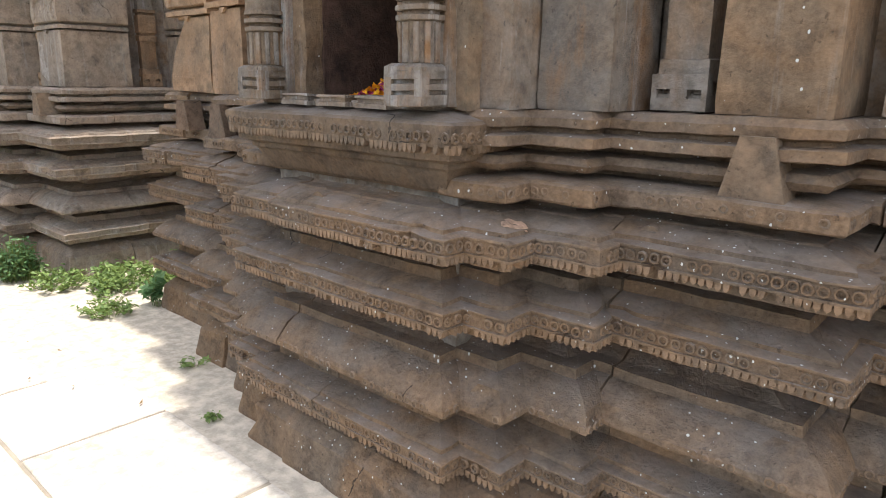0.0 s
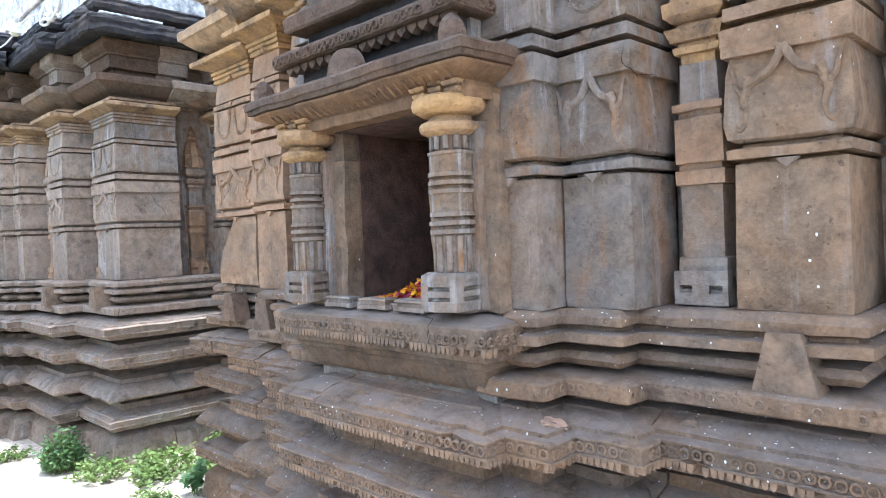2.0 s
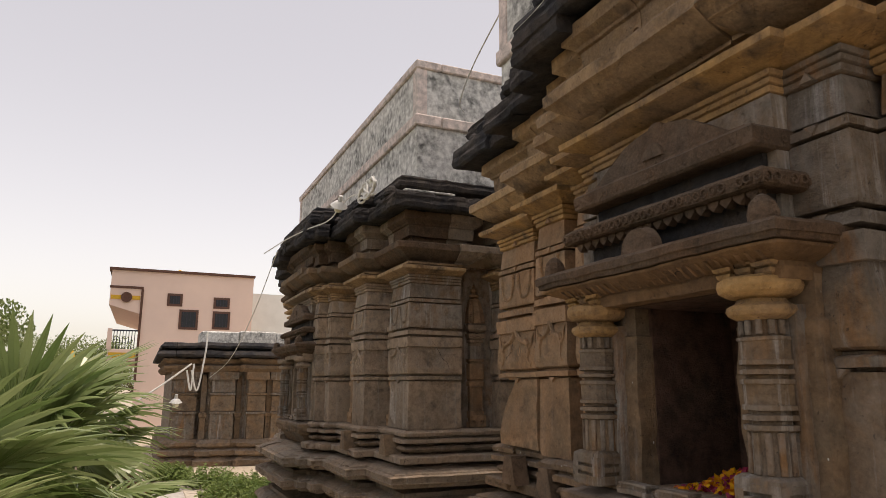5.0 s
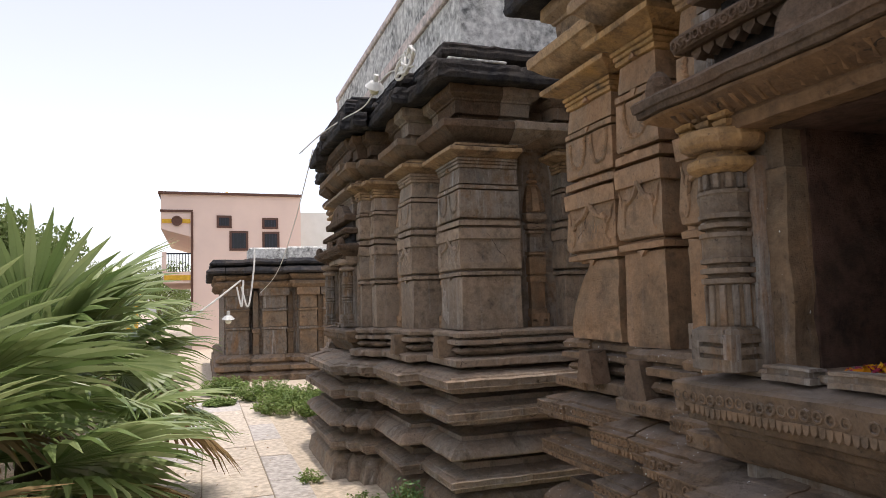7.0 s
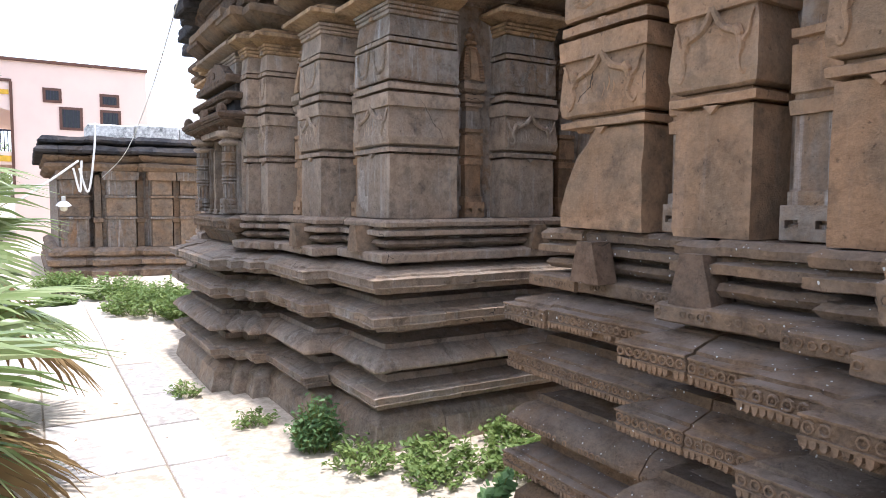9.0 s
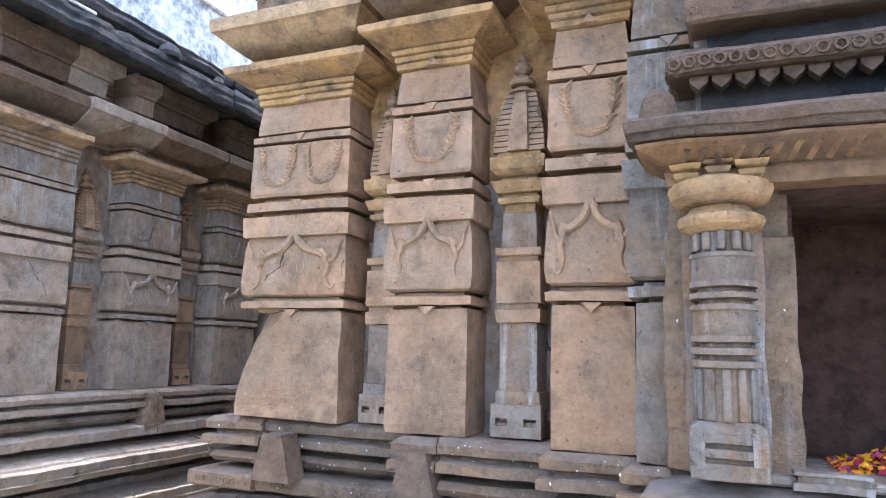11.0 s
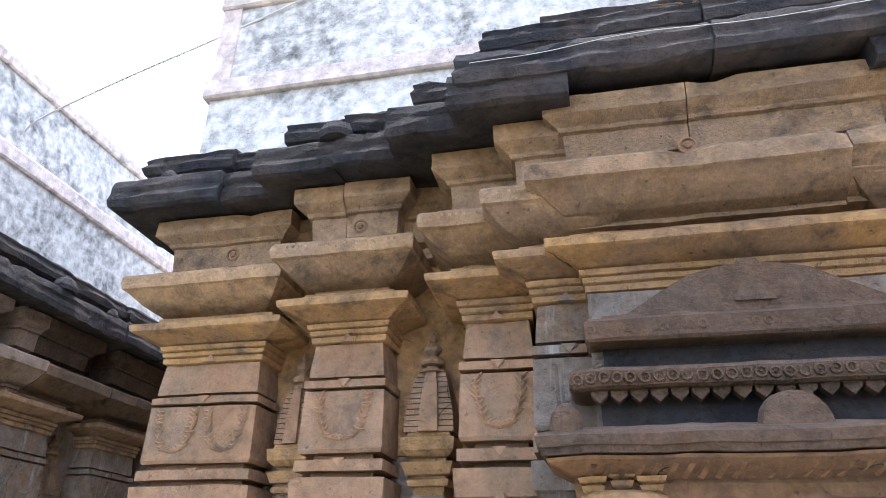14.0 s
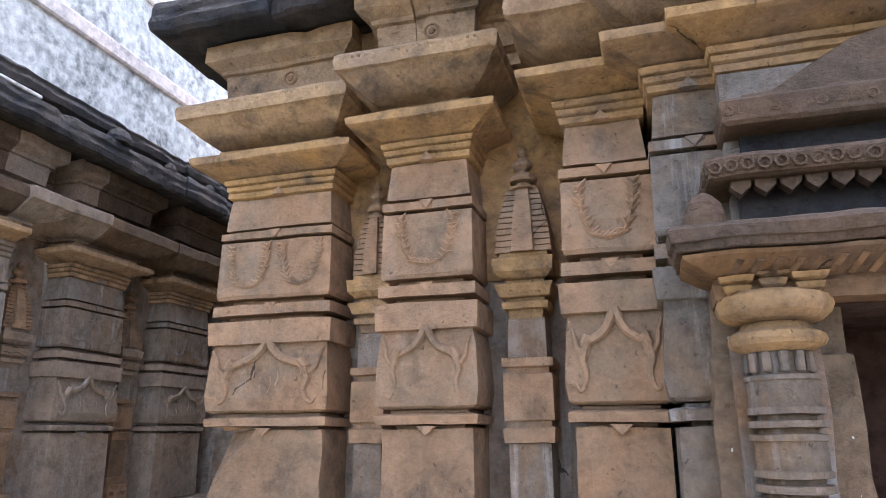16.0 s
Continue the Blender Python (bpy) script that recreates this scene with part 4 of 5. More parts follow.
    fr = [bm.verts.new(worn((xc + u, y + 0.035 + 0.10 * v, 2.676 + v), 0.004)) for u, v in out]
    bk = [bm.verts.new((xc + u, y + 0.3, 2.676 + v)) for u, v in out]
    bm.faces.new(fr)
    bm.faces.new(bk[::-1])
    for j in range(len(out)):
        bm.faces.new((fr[j], fr[(j + 1) % len(out)], bk[(j + 1) % len(out)], bk[j]))
    part("gable_slab", bm, HEAD, parent)
    part("medallion", half_disc(xc, y + 0.030, 2.71, 0.058, 0.03), HEAD, parent)


def shrine(name, label, xc, niche_half, halves, ys, yn, back, rnd, mats_of, broken=False, detail=True, scale_out=1.0, flank=(), flank_left=(), base_mats=(BROWN, BROWN), carve=None, dark=0.0, hw=0.42, base=None, notches=()):
    """One arm of the temple: plinth courses, wall with pilasters and niche, cornice and eave on the same stepped outline."""
    left, right = shrine_faces(xc, halves, ys)
    path = step_path(left, (xc - niche_half, xc + niche_half, yn), right, back)
    build_courses(base or path, name, label + ", moulded plinth course", rnd, base_mats, scale_out, 1.0, carve)
    wall = holder("wall_" + name, label, "temple wall", "structure")
    # core of the wall behind the pilasters, open at the niche
    x0, x1 = left[-1][0], right[-1][1]
    yr = [y + 0.17 for y in ys]
    nh = hw - 0.16
    core = GREY
    part("core", box(x0 + 0.22, x1 - 0.22, ys[-1] + 0.21, back, -0.2, 3.47), core, wall)
    xi = xc + halves[1][1]
    for a, b in ((2 * xc - xi - 0.02, xc - nh), (xc + nh, xi + 0.02)):
        part("core", box(a + (0.12 if a < xc - 0.5 else 0), b - (0.12 if b > xc + 0.5 else 0), ys[2] + 0.10, ys[-1] + 0.22, -0.2, 3.47), core, wall)
    part("niche_back", box(xc - nh - 0.02, xc + nh + 0.02, yn + 0.62, ys[-1] + 0.20, Z0 - 0.1, 2.3), NICHE_SHADE, wall)
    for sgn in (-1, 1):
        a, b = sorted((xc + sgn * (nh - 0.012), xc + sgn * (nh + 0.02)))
        part("niche_cheek", box(a, b, yn + 0.20, yn + 0.64, Z0 - 0.1, 2.3), NICHE_SHADE, wall)
    part("niche_floor", box(xc - nh - 0.02, xc + nh + 0.02, yn + 0.1, yn + 0.64, Z0 - 0.1, Z0 + 0.004), NICHE_SHADE, wall)
    part("niche_ceiling", box(xc - nh - 0.02, xc + nh + 0.02, yn + 0.1, yn + 0.64, 2.17, 2.25), NICHE_SHADE, wall)
    part("core", box(xc - niche_half + 0.1, xc + niche_half - 0.1, yn + 0.22, ys[-1] + 0.18, 2.27, 3.47), core, wall)
    part("core", box(xc - niche_half + 0.1, xc + niche_half - 0.1, yn + 0.15, ys[-1] + 0.18, -0.2, Z0 - 0.12), core, wall)
    for side in (left, right):
        for k, (a, b, y) in enumerate(side):
            mm = Matrix.Translation(((a + b) / 2, 0, 0))
            depth = (0.30, 0.30, 0.36, 0.52)[k]
            pilaster(wall, mm, (b - a) / 2 - 0.006, y, y + depth, mats_of(k, side is left), rnd, k == 3, detail and k > 0, True, broken and side is left and k == 3)
            if k > 1:
                wedge_blocks(wall, Matrix.Identity(4), (a + b) / 2, y - 0.005, HEAD if (side is left and k > 1 and xc > -4) else BROWN, 0.085 * scale_out + (0.04 if scale_out > 1 else 0.0))
            if k >= 2:
                o = side[k - 1]
                g0, g1 = (o[1], a) if side is right else (b, o[0])
                gx = (g0 + g1) / 2
                part("recess_wall", box(g0 - 0.02, g1 + 0.02, ys[k] + 0.20, ys[-1] + 0.23, Z0 - 0.02, 2.40), GREY, wall)
                part("recess_wall", box(g0 - 0.02, g1 + 0.02, ys[k] + 0.195, ys[-1] + 0.23, 2.403, 3.47), OCHRE if xc > -4 else WING, wall)
                slender(wall, Matrix.Translation((gx, 0, 0)), ys[k] + 0.065, ys[k] + 0.22, rnd, 0.066 if k == 2 else 0.052, tone=OCHRE if xc > -4 else WING, body=GREY if xc > -4 else BUFF)
    # the middle, above the niche
    mm = Matrix.Translation((xc, 0, 0))
    hx = niche_half - 0.13
    part("upper_block", stack(bmesh.new(), mm, hx, yn + 0.12, yn + 0.4, [(2.3, 0), (2.62, 0.0), (2.795, -0.004)], 0.004), GREY, wall)
    part("neck_moulding", stack(bmesh.new(), mm, hx, yn + 0.12, yn + 0.4, [(2.797, -0.022), (2.802, 0.0), (2.822, 0.002), (2.825, -0.008), (2.832, 0.006), (2.848, 0.008), (2.851, -0.002), (2.856, 0.014), (2.873, 0.018), (2.875, 0.004), (2.880, 0.004)], 0.003, 12), OCHRE if xc > -4 else WING, wall)
    part("spreading_cap", stack(bmesh.new(), mm, hx, yn + 0.12, yn + 0.4, [(2.881, 0.002), (2.890, 0.025), (2.902, 0.058), (2.914, 0.098), (2.920, 0.112), (2.945, 0.115), (2.952, 0.105), (2.956, 0.02), (2.972, 0.02), (2.974, 0.035), (2.992, 0.035)], 0.004, 12), OCHRE if xc > -4 else WING, wall)
    niche(wall, xc, hw, yn)
    # pilasters on the flanks
    for sgn, rows in ((1, flank), (-1, flank_left)):
        for a, b, x, slim in rows:
            m = Matrix.Translation((x, (a + b) / 2, 0)) @ Matrix.Rotation(radians(90 * sgn), 4, "Z")
            if slim:
                slender(wall, m, 0.06, 0.22, rnd, tone=OCHRE if xc > -4 else WING, body=GREY if xc > -4 else BUFF)
            else:
                pilaster(wall, m, (b - a) / 2, 0.0, 0.30, mats_of(3, False), rnd, True, detail)
                wedge_blocks(wall, m, 0.0, 0.0, BROWN, 0.085 * scale_out + 0.04)
    up = step_path(left, (xc - niche_half + 0.13, xc + niche_half - 0.13, yn + 0.12), right, back)
    notch = notched_path(left, (xc - niche_half + 0.13, xc + niche_half - 0.13, yn + 0.12), right, back)
    if notches:   # the cornice steps back between the pilasters of the flank
        steps = [q for ya, yb in notches for q in ((x1, ya), (x1 - 0.20, ya), (x1 - 0.20, yb), (x1, yb))]
        up = up[:-1] + steps + up[-1:]
        notch = notch[:-1] + steps + notch[-1:]
    build_upper(up, {"ochre": "ochre-stained stone cornice above the pilasters", "buff": "buff stone frieze under the eave", "dark": "blackened, broken stone eave of the temple"}, rnd,
                [f for side in (left, right) for f in side], ys[-1] + 0.45, dark=dark, notched=notch, wide=niche_half + 0.04)
    part("roof_slab", box(x0 + 0.05, x1 - 0.05, ys[-1], back, 3.5, 3.7), DARK, wall)
    return path, up


rnd = random.Random(11)


def main_mats(k, is_left):
    if is_left:
        return [(COLUMN, COLUMN, COLUMN, OCHRE), (BUFF, BUFF, BUFF, OCHRE), (BUFF, BUFF, BUFF, OCHRE), (BUFF, BUFF, BUFF, OCHRE)][k]
    return [(GREY, COLUMN, COLUMN, OCHRE), (COLUMN, COLUMN, COLUMN, OCHRE), (RUST, RUST, COLUMN, OCHRE), (RUST, RUST, COLUMN, OCHRE)][k]


def block_mats(k, is_left):
    return (WING, WING, GREY if k == 3 else WING, TAN)


XC = -1.95
main_path, main_up = shrine("main", "weathered brown and buff stone temple wall with pilasters", XC, 0.60,
                            [(0.45, 0.68), (0.68, 0.94), (1.19, 1.50), (1.77, 2.24)], [1.70, 1.83, 1.97, 2.12], 1.52, 4.6, rnd, main_mats, broken=True,
                            base_mats=(SPECKLED, SPECKLED), carve=lambda p: min(q[1] for q in p) < 2.3, flank_left=[(2.75, 2.9, -4.15, True), (3.05, 3.45, -4.19, False)],
                            base=[(-4.34, 4.6), (-4.34, 2.20), (-3.38, 2.20), (-3.38, 1.96), (-2.83, 1.96), (-2.83, 1.85), (-2.58, 1.85), (-2.58, 1.73), (-2.34, 1.73), (-2.34, 1.63), (-1.49, 1.63), (-1.49, 1.72), (-1.32, 1.72), (-1.32, 1.85), (-1.10, 1.85), (-1.10, 1.96), (-0.46, 1.96), (-0.46, 2.20), (0.44, 2.20), (0.44, 4.6)])
XB = -8.43
block_path, block_up = shrine("neighbour", "grey-brown stone temple wing with stepped pilasters", XB, 0.62,
                              [(0.55, 0.77), (0.77, 0.97), (1.43, 1.85), (2.07, 2.60)], [1.64, 1.74, 1.87, 2.05], 1.50, 4.6, rnd, block_mats,
                              base_mats=(WING, WING), scale_out=1.25, flank=[(2.70, 2.90, -5.93, True), (3.0, 3.45, -5.87, False), (3.58, 3.78, -5.93, True), (3.88, 4.35, -5.87, False)], dark=0.8, notches=((2.66, 2.94), (3.50, 3.84)), hw=0.52)
# wall that joins the two wings at the back of the recess
link = holder("wall_link", "grey stone wall in the recess between two wings", "temple wall", "structure")
part("core", box(-6.3, -3.9, 4.5, 5.0, -0.2, 3.6), GREY, link)

# ---- ground ----
ground = part("ground", box(-400, 400, -400, 400, -0.5, 0.0), SOIL)
tagged(ground, "dry sandy ground around the temple", "ground", "", "structure")
# runs on unseen behind the camera, dark, to cut light bounced onto the walls
bed = part("garden_bed", box(-40, 12, -40, -0.85, -0.02, 0.02), EARTH)
tagged(bed, "dark garden earth under the palms, extended unseen to cut bounce", "ground", "", "structure")


# ---- roof parapets ----
def parapet(name, label, x0, x1, y0, y1, top, band):
    p = holder(name, label, "parapet", "structure")
    t = 0.22
    for i, (a, b, c, d) in enumerate(((x0, x1, y0, y0 + t), (x0, x0 + t, y0 + t, y1), (x1 - t, x1, y0 + t, y1))):
        part("plaster_wall", box(a, b, c, d, 3.68, top - 0.09), PLASTER, p)
        e = 0.035
        part("band", box(a - e, b + e, c - e if i == 0 else c + e + 0.002, d + e if i == 0 else d, band - 0.06, band + 0.06, 0.012), PINK, p)
        part("coping", box(a - 0.03, b + 0.03, c - 0.03 if i == 0 else c + 0.032, d + 0.03 if i == 0 else d, top - 0.09, top, 0.012), PINK, p)
    for xx in (x0, x1):
        a, b = (xx - 0.010, xx + 0.10) if xx == x0 else (xx - 0.10, xx + 0.010)
        part("corner_strip", box(a, b, y0 - 0.012, y0 + 0.1, band + 0.06, top - 0.09), PINK, p)


parapet("parapet_main", "mouldy whitewashed roof parapet with pink bands", -4.30, 0.45, 2.20, 6.0, 5.01, 4.34)
parapet("parapet_neighbour", "mouldy whitewashed roof parapet with pink bands", -11.75, -6.08, 2.20, 6.0, 5.15, 4.50)

# rounded drip knobs along the eaves
krnd = random.Random(8)
for up, n0 in ((main_up, 0), (block_up, 1)):
    line = offset_path(up, 0.195)
    for a, b in zip(line, line[1:]):
        l = math.dist(a, b)
        if l < 0.3 or min(a[1], b[1]) > 3.9:
            continue
        k = max(1, round(l / 0.42))
        for i in range(k):
            f = (i + 0.5) / k
            px, py = a[0] + (b[0] - a[0]) * f, a[1] + (b[1] - a[1]) * f
            if krnd.random() < 0.3 or py > 4.2:
                continue
            big = krnd.random() < 0.3
            r = 0.075 if big else 0.042
            prof = [(r, 0.0), (r * 1.02, r * 0.4), (r * 0.8, r * 0.9), (r * 0.35, r * 1.25), (r * 0.1, r * 1.4)]
            kn = part("eave_knob", lathe(prof, 9, pose(px, py, 3.598), amp=0.006), DARK)
            tagged(kn, "small blackened stone knob on the eave", "stone knob", "knobs on the temple eaves")

# medallions on the frieze
for (fx, fy) in ((-3.30, 1.94), (-3.95, 2.09), (-2.05, 1.60), (-0.62, 1.94)):
    bm = lathe([(0.032, 0.0), (0.032, 0.012), (0.024, 0.016), (0.02, 0.008), (0.014, 0.008), (0.012, 0.016), (0.003, 0.018)], 14, Matrix.Translation((fx, fy + 0.012, 3.285)) @ Matrix.Rotation(radians(90), 4, "X"))
    tagged(part("rosette", bm, BUFF), "round carved rosette on the buff frieze", "rosette", "rosettes on the frieze")

# small bosses and a fresh break on the upper ledge
for bx, by, r in ((-2.02, 1.535, 0.042), (-0.87, 1.86, 0.040)):
    tagged(part("boss", half_disc(bx, by, 1.118, r, 0.06), SPECKLED), "small rounded stone boss on the plinth ledge", "stone boss", "bosses on the ledge")
bm = bmesh.new()
bmesh.ops.create_icosphere(bm, subdivisions=3, radius=1.0)
for v in bm.verts:
    v.co = worn(Vector((-1.235 + v.co.x * 0.062, 1.665 + v.co.y * 0.045, 1.128 + v.co.z * 0.018)), 0.016, 16)
tagged(part("stone_chip", bm, FRESH), "freshly broken orange stone on the plinth ledge", "stone")

# pale flaked patches where the skin of the stone came off
prn = random.Random(31)
for cx, cz, rx, rz, y in ((-6.27, 1.68, 0.075, 0.16, 2.045), (-6.20, 1.57, 0.05, 0.07, 2.045)):
    outline = [(cx + rx * math.cos(a) * prn.uniform(0.6, 1.05), cz + rz * math.sin(a) * prn.uniform(0.65, 1.05)) for a in [k * math.pi / 11 for k in range(22)]]
    tagged(part("flaked_patch", relief(outline, y, 0.004, Matrix.Identity(4)), FLAKE), "pale flaked patch on the corner pilaster", "stone patch", "flaked patches")

# ---- offerings in the niche ----
frnd = random.Random(21)
for mat, n, nm, lab in ((MARIGOLD, 420, "marigold_petals", "heap of orange and yellow marigold flowers in the niche"), (ROSE, 330, "rose_petals", "dark red withered petals among the marigolds")):
    bm = bmesh.new()
    for i in range(n):
        u, v = frnd.gauss(0, 0.11), frnd.gauss(0, 0.07)
        u = max(-0.2, min(0.2, u))
        v = max(-0.12, min(0.2, v))
        h = 0.085 * math.exp(-(u * u / 0.014 + v * v / 0.012)) * frnd.random() ** 0.5
        c = Vector((XC + 0.03 + u, 1.84 + v, Z0 + 0.012 + h))
        m = Matrix.Translation(c) @ Euler((frnd.uniform(-0.9, 0.9), frnd.uniform(-0.9, 0.9), frnd.uniform(0, 6.3))).to_matrix().to_4x4()
        r = frnd.uniform(0.008, 0.016)
        vs = [bm.verts.new(m @ Vector((r * math.cos(k * 1.257) * (1 + 0.2 * (k % 2)), r * math.sin(k * 1.257), 0.004 * (k % 2)))) for k in range(5)]
        top = bm.verts.new(m @ Vector((0, 0, 0.006)))
        for k in range(5):
            bm.faces.new((vs[k], vs[(k + 1) % 5], top))
    tagged(part(nm, bm, mat), lab, "flowers", "", "stuff")


# ---- weeds ----
def herb(name, label, cx, cy, r, height, n, mat, seed, leaf=0.022, stretch=1.0):
    q = random.Random(seed)
    base = holder(name, label, "weeds", group="weeds at the plinth", at=(cx, cy, 0.0))
    stems, leaves = bmesh.new(), bmesh.new()
    for i in range(n):
        a, d = q.uniform(0, 6.283), r * math.sqrt(q.random())
        bx, by = d * math.cos(a) * stretch, d * math.sin(a)
        h = height * q.uniform(0.45, 1.0) * (1 - 0.5 * (d / r) ** 2)
        tip = Vector((bx + q.uniform(-0.05, 0.05), by + q.uniform(-0.05, 0.05), h))
        tube([(bx * 0.7, by * 0.7, 0.0), (bx * 0.9, by * 0.9, h * 0.6), tip], 0.0025, 4, stems)
        for k in range(9):
            f = q.uniform(0.25, 1.05)
            c = Vector((bx * 0.7, by * 0.7, 0)).lerp(tip, f) + Vector((q.uniform(-0.03, 0.03), q.uniform(-0.03, 0.03), q.uniform(-0.01, 0.02)))
            c.z = max(c.z, 0.015)
            s = leaf * q.uniform(0.6, 1.3)
            m = Matrix.Translation(c) @ Euler((q.uniform(-0.8, 0.8), q.uniform(-0.8, 0.8), q.uniform(0, 6.3))).to_matrix().to_4x4()
            vs = [leaves.verts.new(m @ Vector(p)) for p in ((0, -s, 0), (s * 0.6, -s * 0.2, s * 0.15), (0, s * 1.2, 0), (-s * 0.6, -s * 0.2, s * 0.15))]
            leaves.faces.new((vs[0], vs[1], vs[2]))
            leaves.faces.new((vs[0], vs[2], vs[3]))
    part("stem_tuft", stems, STALK, base)
    part("foliage", leaves, mat, base)
    return base


herb("leafy_herb", "bushy bright green herb growing at the plinth corner", -5.95, 1.58, 0.16, 0.36, 150, HERB, 1, 0.020)
herb("leafy_herb", "low bright green weeds in the sunny corner", -5.55, 1.72, 0.20, 0.16, 60, WEED, 2, 0.018, 1.4)
herb("leafy_herb", "low bright green weeds in the sunny corner", -5.15, 1.95, 0.17, 0.14, 50, WEED, 3, 0.018, 1.4)
herb("leafy_herb", "low bright green weeds in the sunny corner", -4.62, 1.72, 0.17, 0.12, 36, WEED, 4, 0.018)
herb("leafy_herb", "low bright green weeds in the sunny corner", -5.3, 2.15, 0.30, 0.16, 80, WEED, 21, 0.024, 1.3)
herb("leafy_herb", "low bright green weeds in the sunny corner", -4.95, 2.5, 0.30, 0.18, 80, WEED, 22, 0.024, 1.2)
herb("leafy_herb", "low bright green weeds in the sunny corner", -5.4, 2.75, 0.26, 0.16, 60, WEED, 23, 0.024)
herb("leafy_herb", "small weeds between paving and plinth", -6.6, 1.36, 0.12, 0.12, 24, WEED, 6, 0.018)
herb("leafy_herb", "small weeds between paving and plinth", -7.6, 1.06, 0.12, 0.14, 24, WEED, 7, 0.018, 1.5)
herb("leafy_herb", "small weeds between paving and plinth", -3.4, 1.70, 0.05, 0.06, 7, WEED, 8, 0.013)
herb("leafy_herb", "small weeds between paving and plinth", -2.75, 1.46, 0.04, 0.05, 5, WEED, 9, 0.012)
herb("leafy_herb", "broad-leaved seedling rooted in the plinth", -4.55, 2.05, 0.07, 0.30, 10, HERB, 10, 0.04)
for i, (gx, gy, r) in enumerate(((-12.2, 1.5, 0.7), (-13.0, 2.0, 0.8), (-12.0, 2.3, 0.7), (-14.0, 1.2, 0.6), (-11.4, 1.9, 0.5), (-15.2, 0.5, 0.5), (-13.6, 0.35, 0.3))):
    herb("tall_weeds", "patch of knee-high green weeds by the path", gx, gy, r, 0.42 if r > 0.4 else 0.15, 260, WEED, 30 + i, 0.03)


# ---- fan palms ----
def fan_leaf(q, R, spread=2.6, n=34, droop=0.5):
    """One pleated fan: narrow segments joined near the hub, free and hanging at the tips. It points along +x from the hub."""
    bm = bmesh.new()
    for i in range(n):
        a = -spread / 2 + spread * (i + 0.5) / n
        L = R * (0.72 + 0.28 * math.cos(a * 0.8)) * q.uniform(0.92, 1.05)
        w = 2 * L * math.sin(spread / n / 2) * 0.50
        sag = droop * q.uniform(0.7, 1.4)
        prev = None
        twist = q.uniform(-0.2, 0.2)
        for k in range(6):
            f = k / 5
            rr = L * f
            ww = max(w * min(f * 1.15 + 0.03, 0.62) * (1.0 if f < 0.55 else ((1.0 - f) / 0.45) ** 0.8), 0.0016)
            z = -sag * L * max(0, f - 0.45) ** 2 * 1.6 - 0.10 * L * (abs(a) / spread) * f
            rad = rr * (1 - 0.22 * sag * max(0, f - 0.5))
            c = Vector((rad * math.cos(a), rad * math.sin(a), z))
            side = Vector((-math.sin(a), math.cos(a), twist * f))
            up = Vector((0, 0, ww * 0.95 * (1 if f < 0.6 else 0.5)))
            row = [bm.verts.new(c - side * ww), bm.verts.new(c + up), bm.verts.new(c + side * ww)]
            if prev:
                bm.faces.new((prev[0], prev[1], row[1], row[0]))
                bm.faces.new((prev[1], prev[2], row[2], row[1]))
            prev = row
    return bm


def palm(label, x, y, trunk, leaves, seed, R=0.62, reach=0.75, low=0.0):
    q = random.Random(seed)
    base = holder("fan_palm", label, "palm", group="fan palms beside the path", at=(x, y, 0.0))
    part("trunk", lathe([(0.13, -0.05), (0.12, trunk * 0.3), (0.11, trunk * 0.7), (0.09, trunk)], 10, None, amp=0.02), BARK, base)
    for i in range(leaves):
        az = i * 2.399 + q.uniform(-0.3, 0.3)
        el = radians(q.uniform(8, 78) if i > leaves * 0.3 else q.uniform(-18, 20)) + low
        ln = reach * q.uniform(0.75, 1.15)
        d = Vector((math.cos(az) * math.cos(el), math.sin(az) * math.cos(el), math.sin(el)))
        p0 = Vector((0, 0, trunk * 0.95))
        p1 = p0 + d * ln * 0.5 + Vector((0, 0, 0.06))
        p2 = p0 + d * ln
        stalk = part("leaf_stalk", tube(bend([p0, p1, p2], 4), 0.011, 5, None, None, 0.6), STALK, base)
        tilt = el - radians(q.uniform(5, 40))
        m = Matrix.Translation(p2) @ Matrix.Rotation(az, 4, "Z") @ Matrix.Rotation(-tilt, 4, "Y") @ Matrix.Rotation(q.uniform(-0.5, 0.5), 4, "X")
        bm = fan_leaf(q, R * q.uniform(0.8, 1.15), q.uniform(2.7, 3.8), 23, q.uniform(0.12, 0.5))
        bmesh.ops.transform(bm, matrix=m, verts=bm.verts)
        dry = i < 2
        part("fan", bm, DRYPALM if dry else PALM, stalk, "dry brown fan leaf" if dry else "")
    return base


PALM_LABEL = "large green fan palm with drooping leaf tips beside the path"
palm(PALM_LABEL, -5.7, -0.90, 0.95, 22, 1, 0.72, 0.75)
palm(PALM_LABEL, -4.2, -1.25, 0.75, 23, 2, 0.82, 0.78)
palm(PALM_LABEL, -7.3, -1.05, 1.1, 20, 3, 0.78, 0.78)
palm(PALM_LABEL, -6.0, -2.3, 1.25, 20, 4, 0.82, 0.85)
palm(PALM_LABEL, -9.2, -1.4, 1.05, 20, 5, 0.66, 0.75)
palm(PALM_LABEL, -4.9, -0.80, 0.30, 11, 6, 0.70, 0.65)


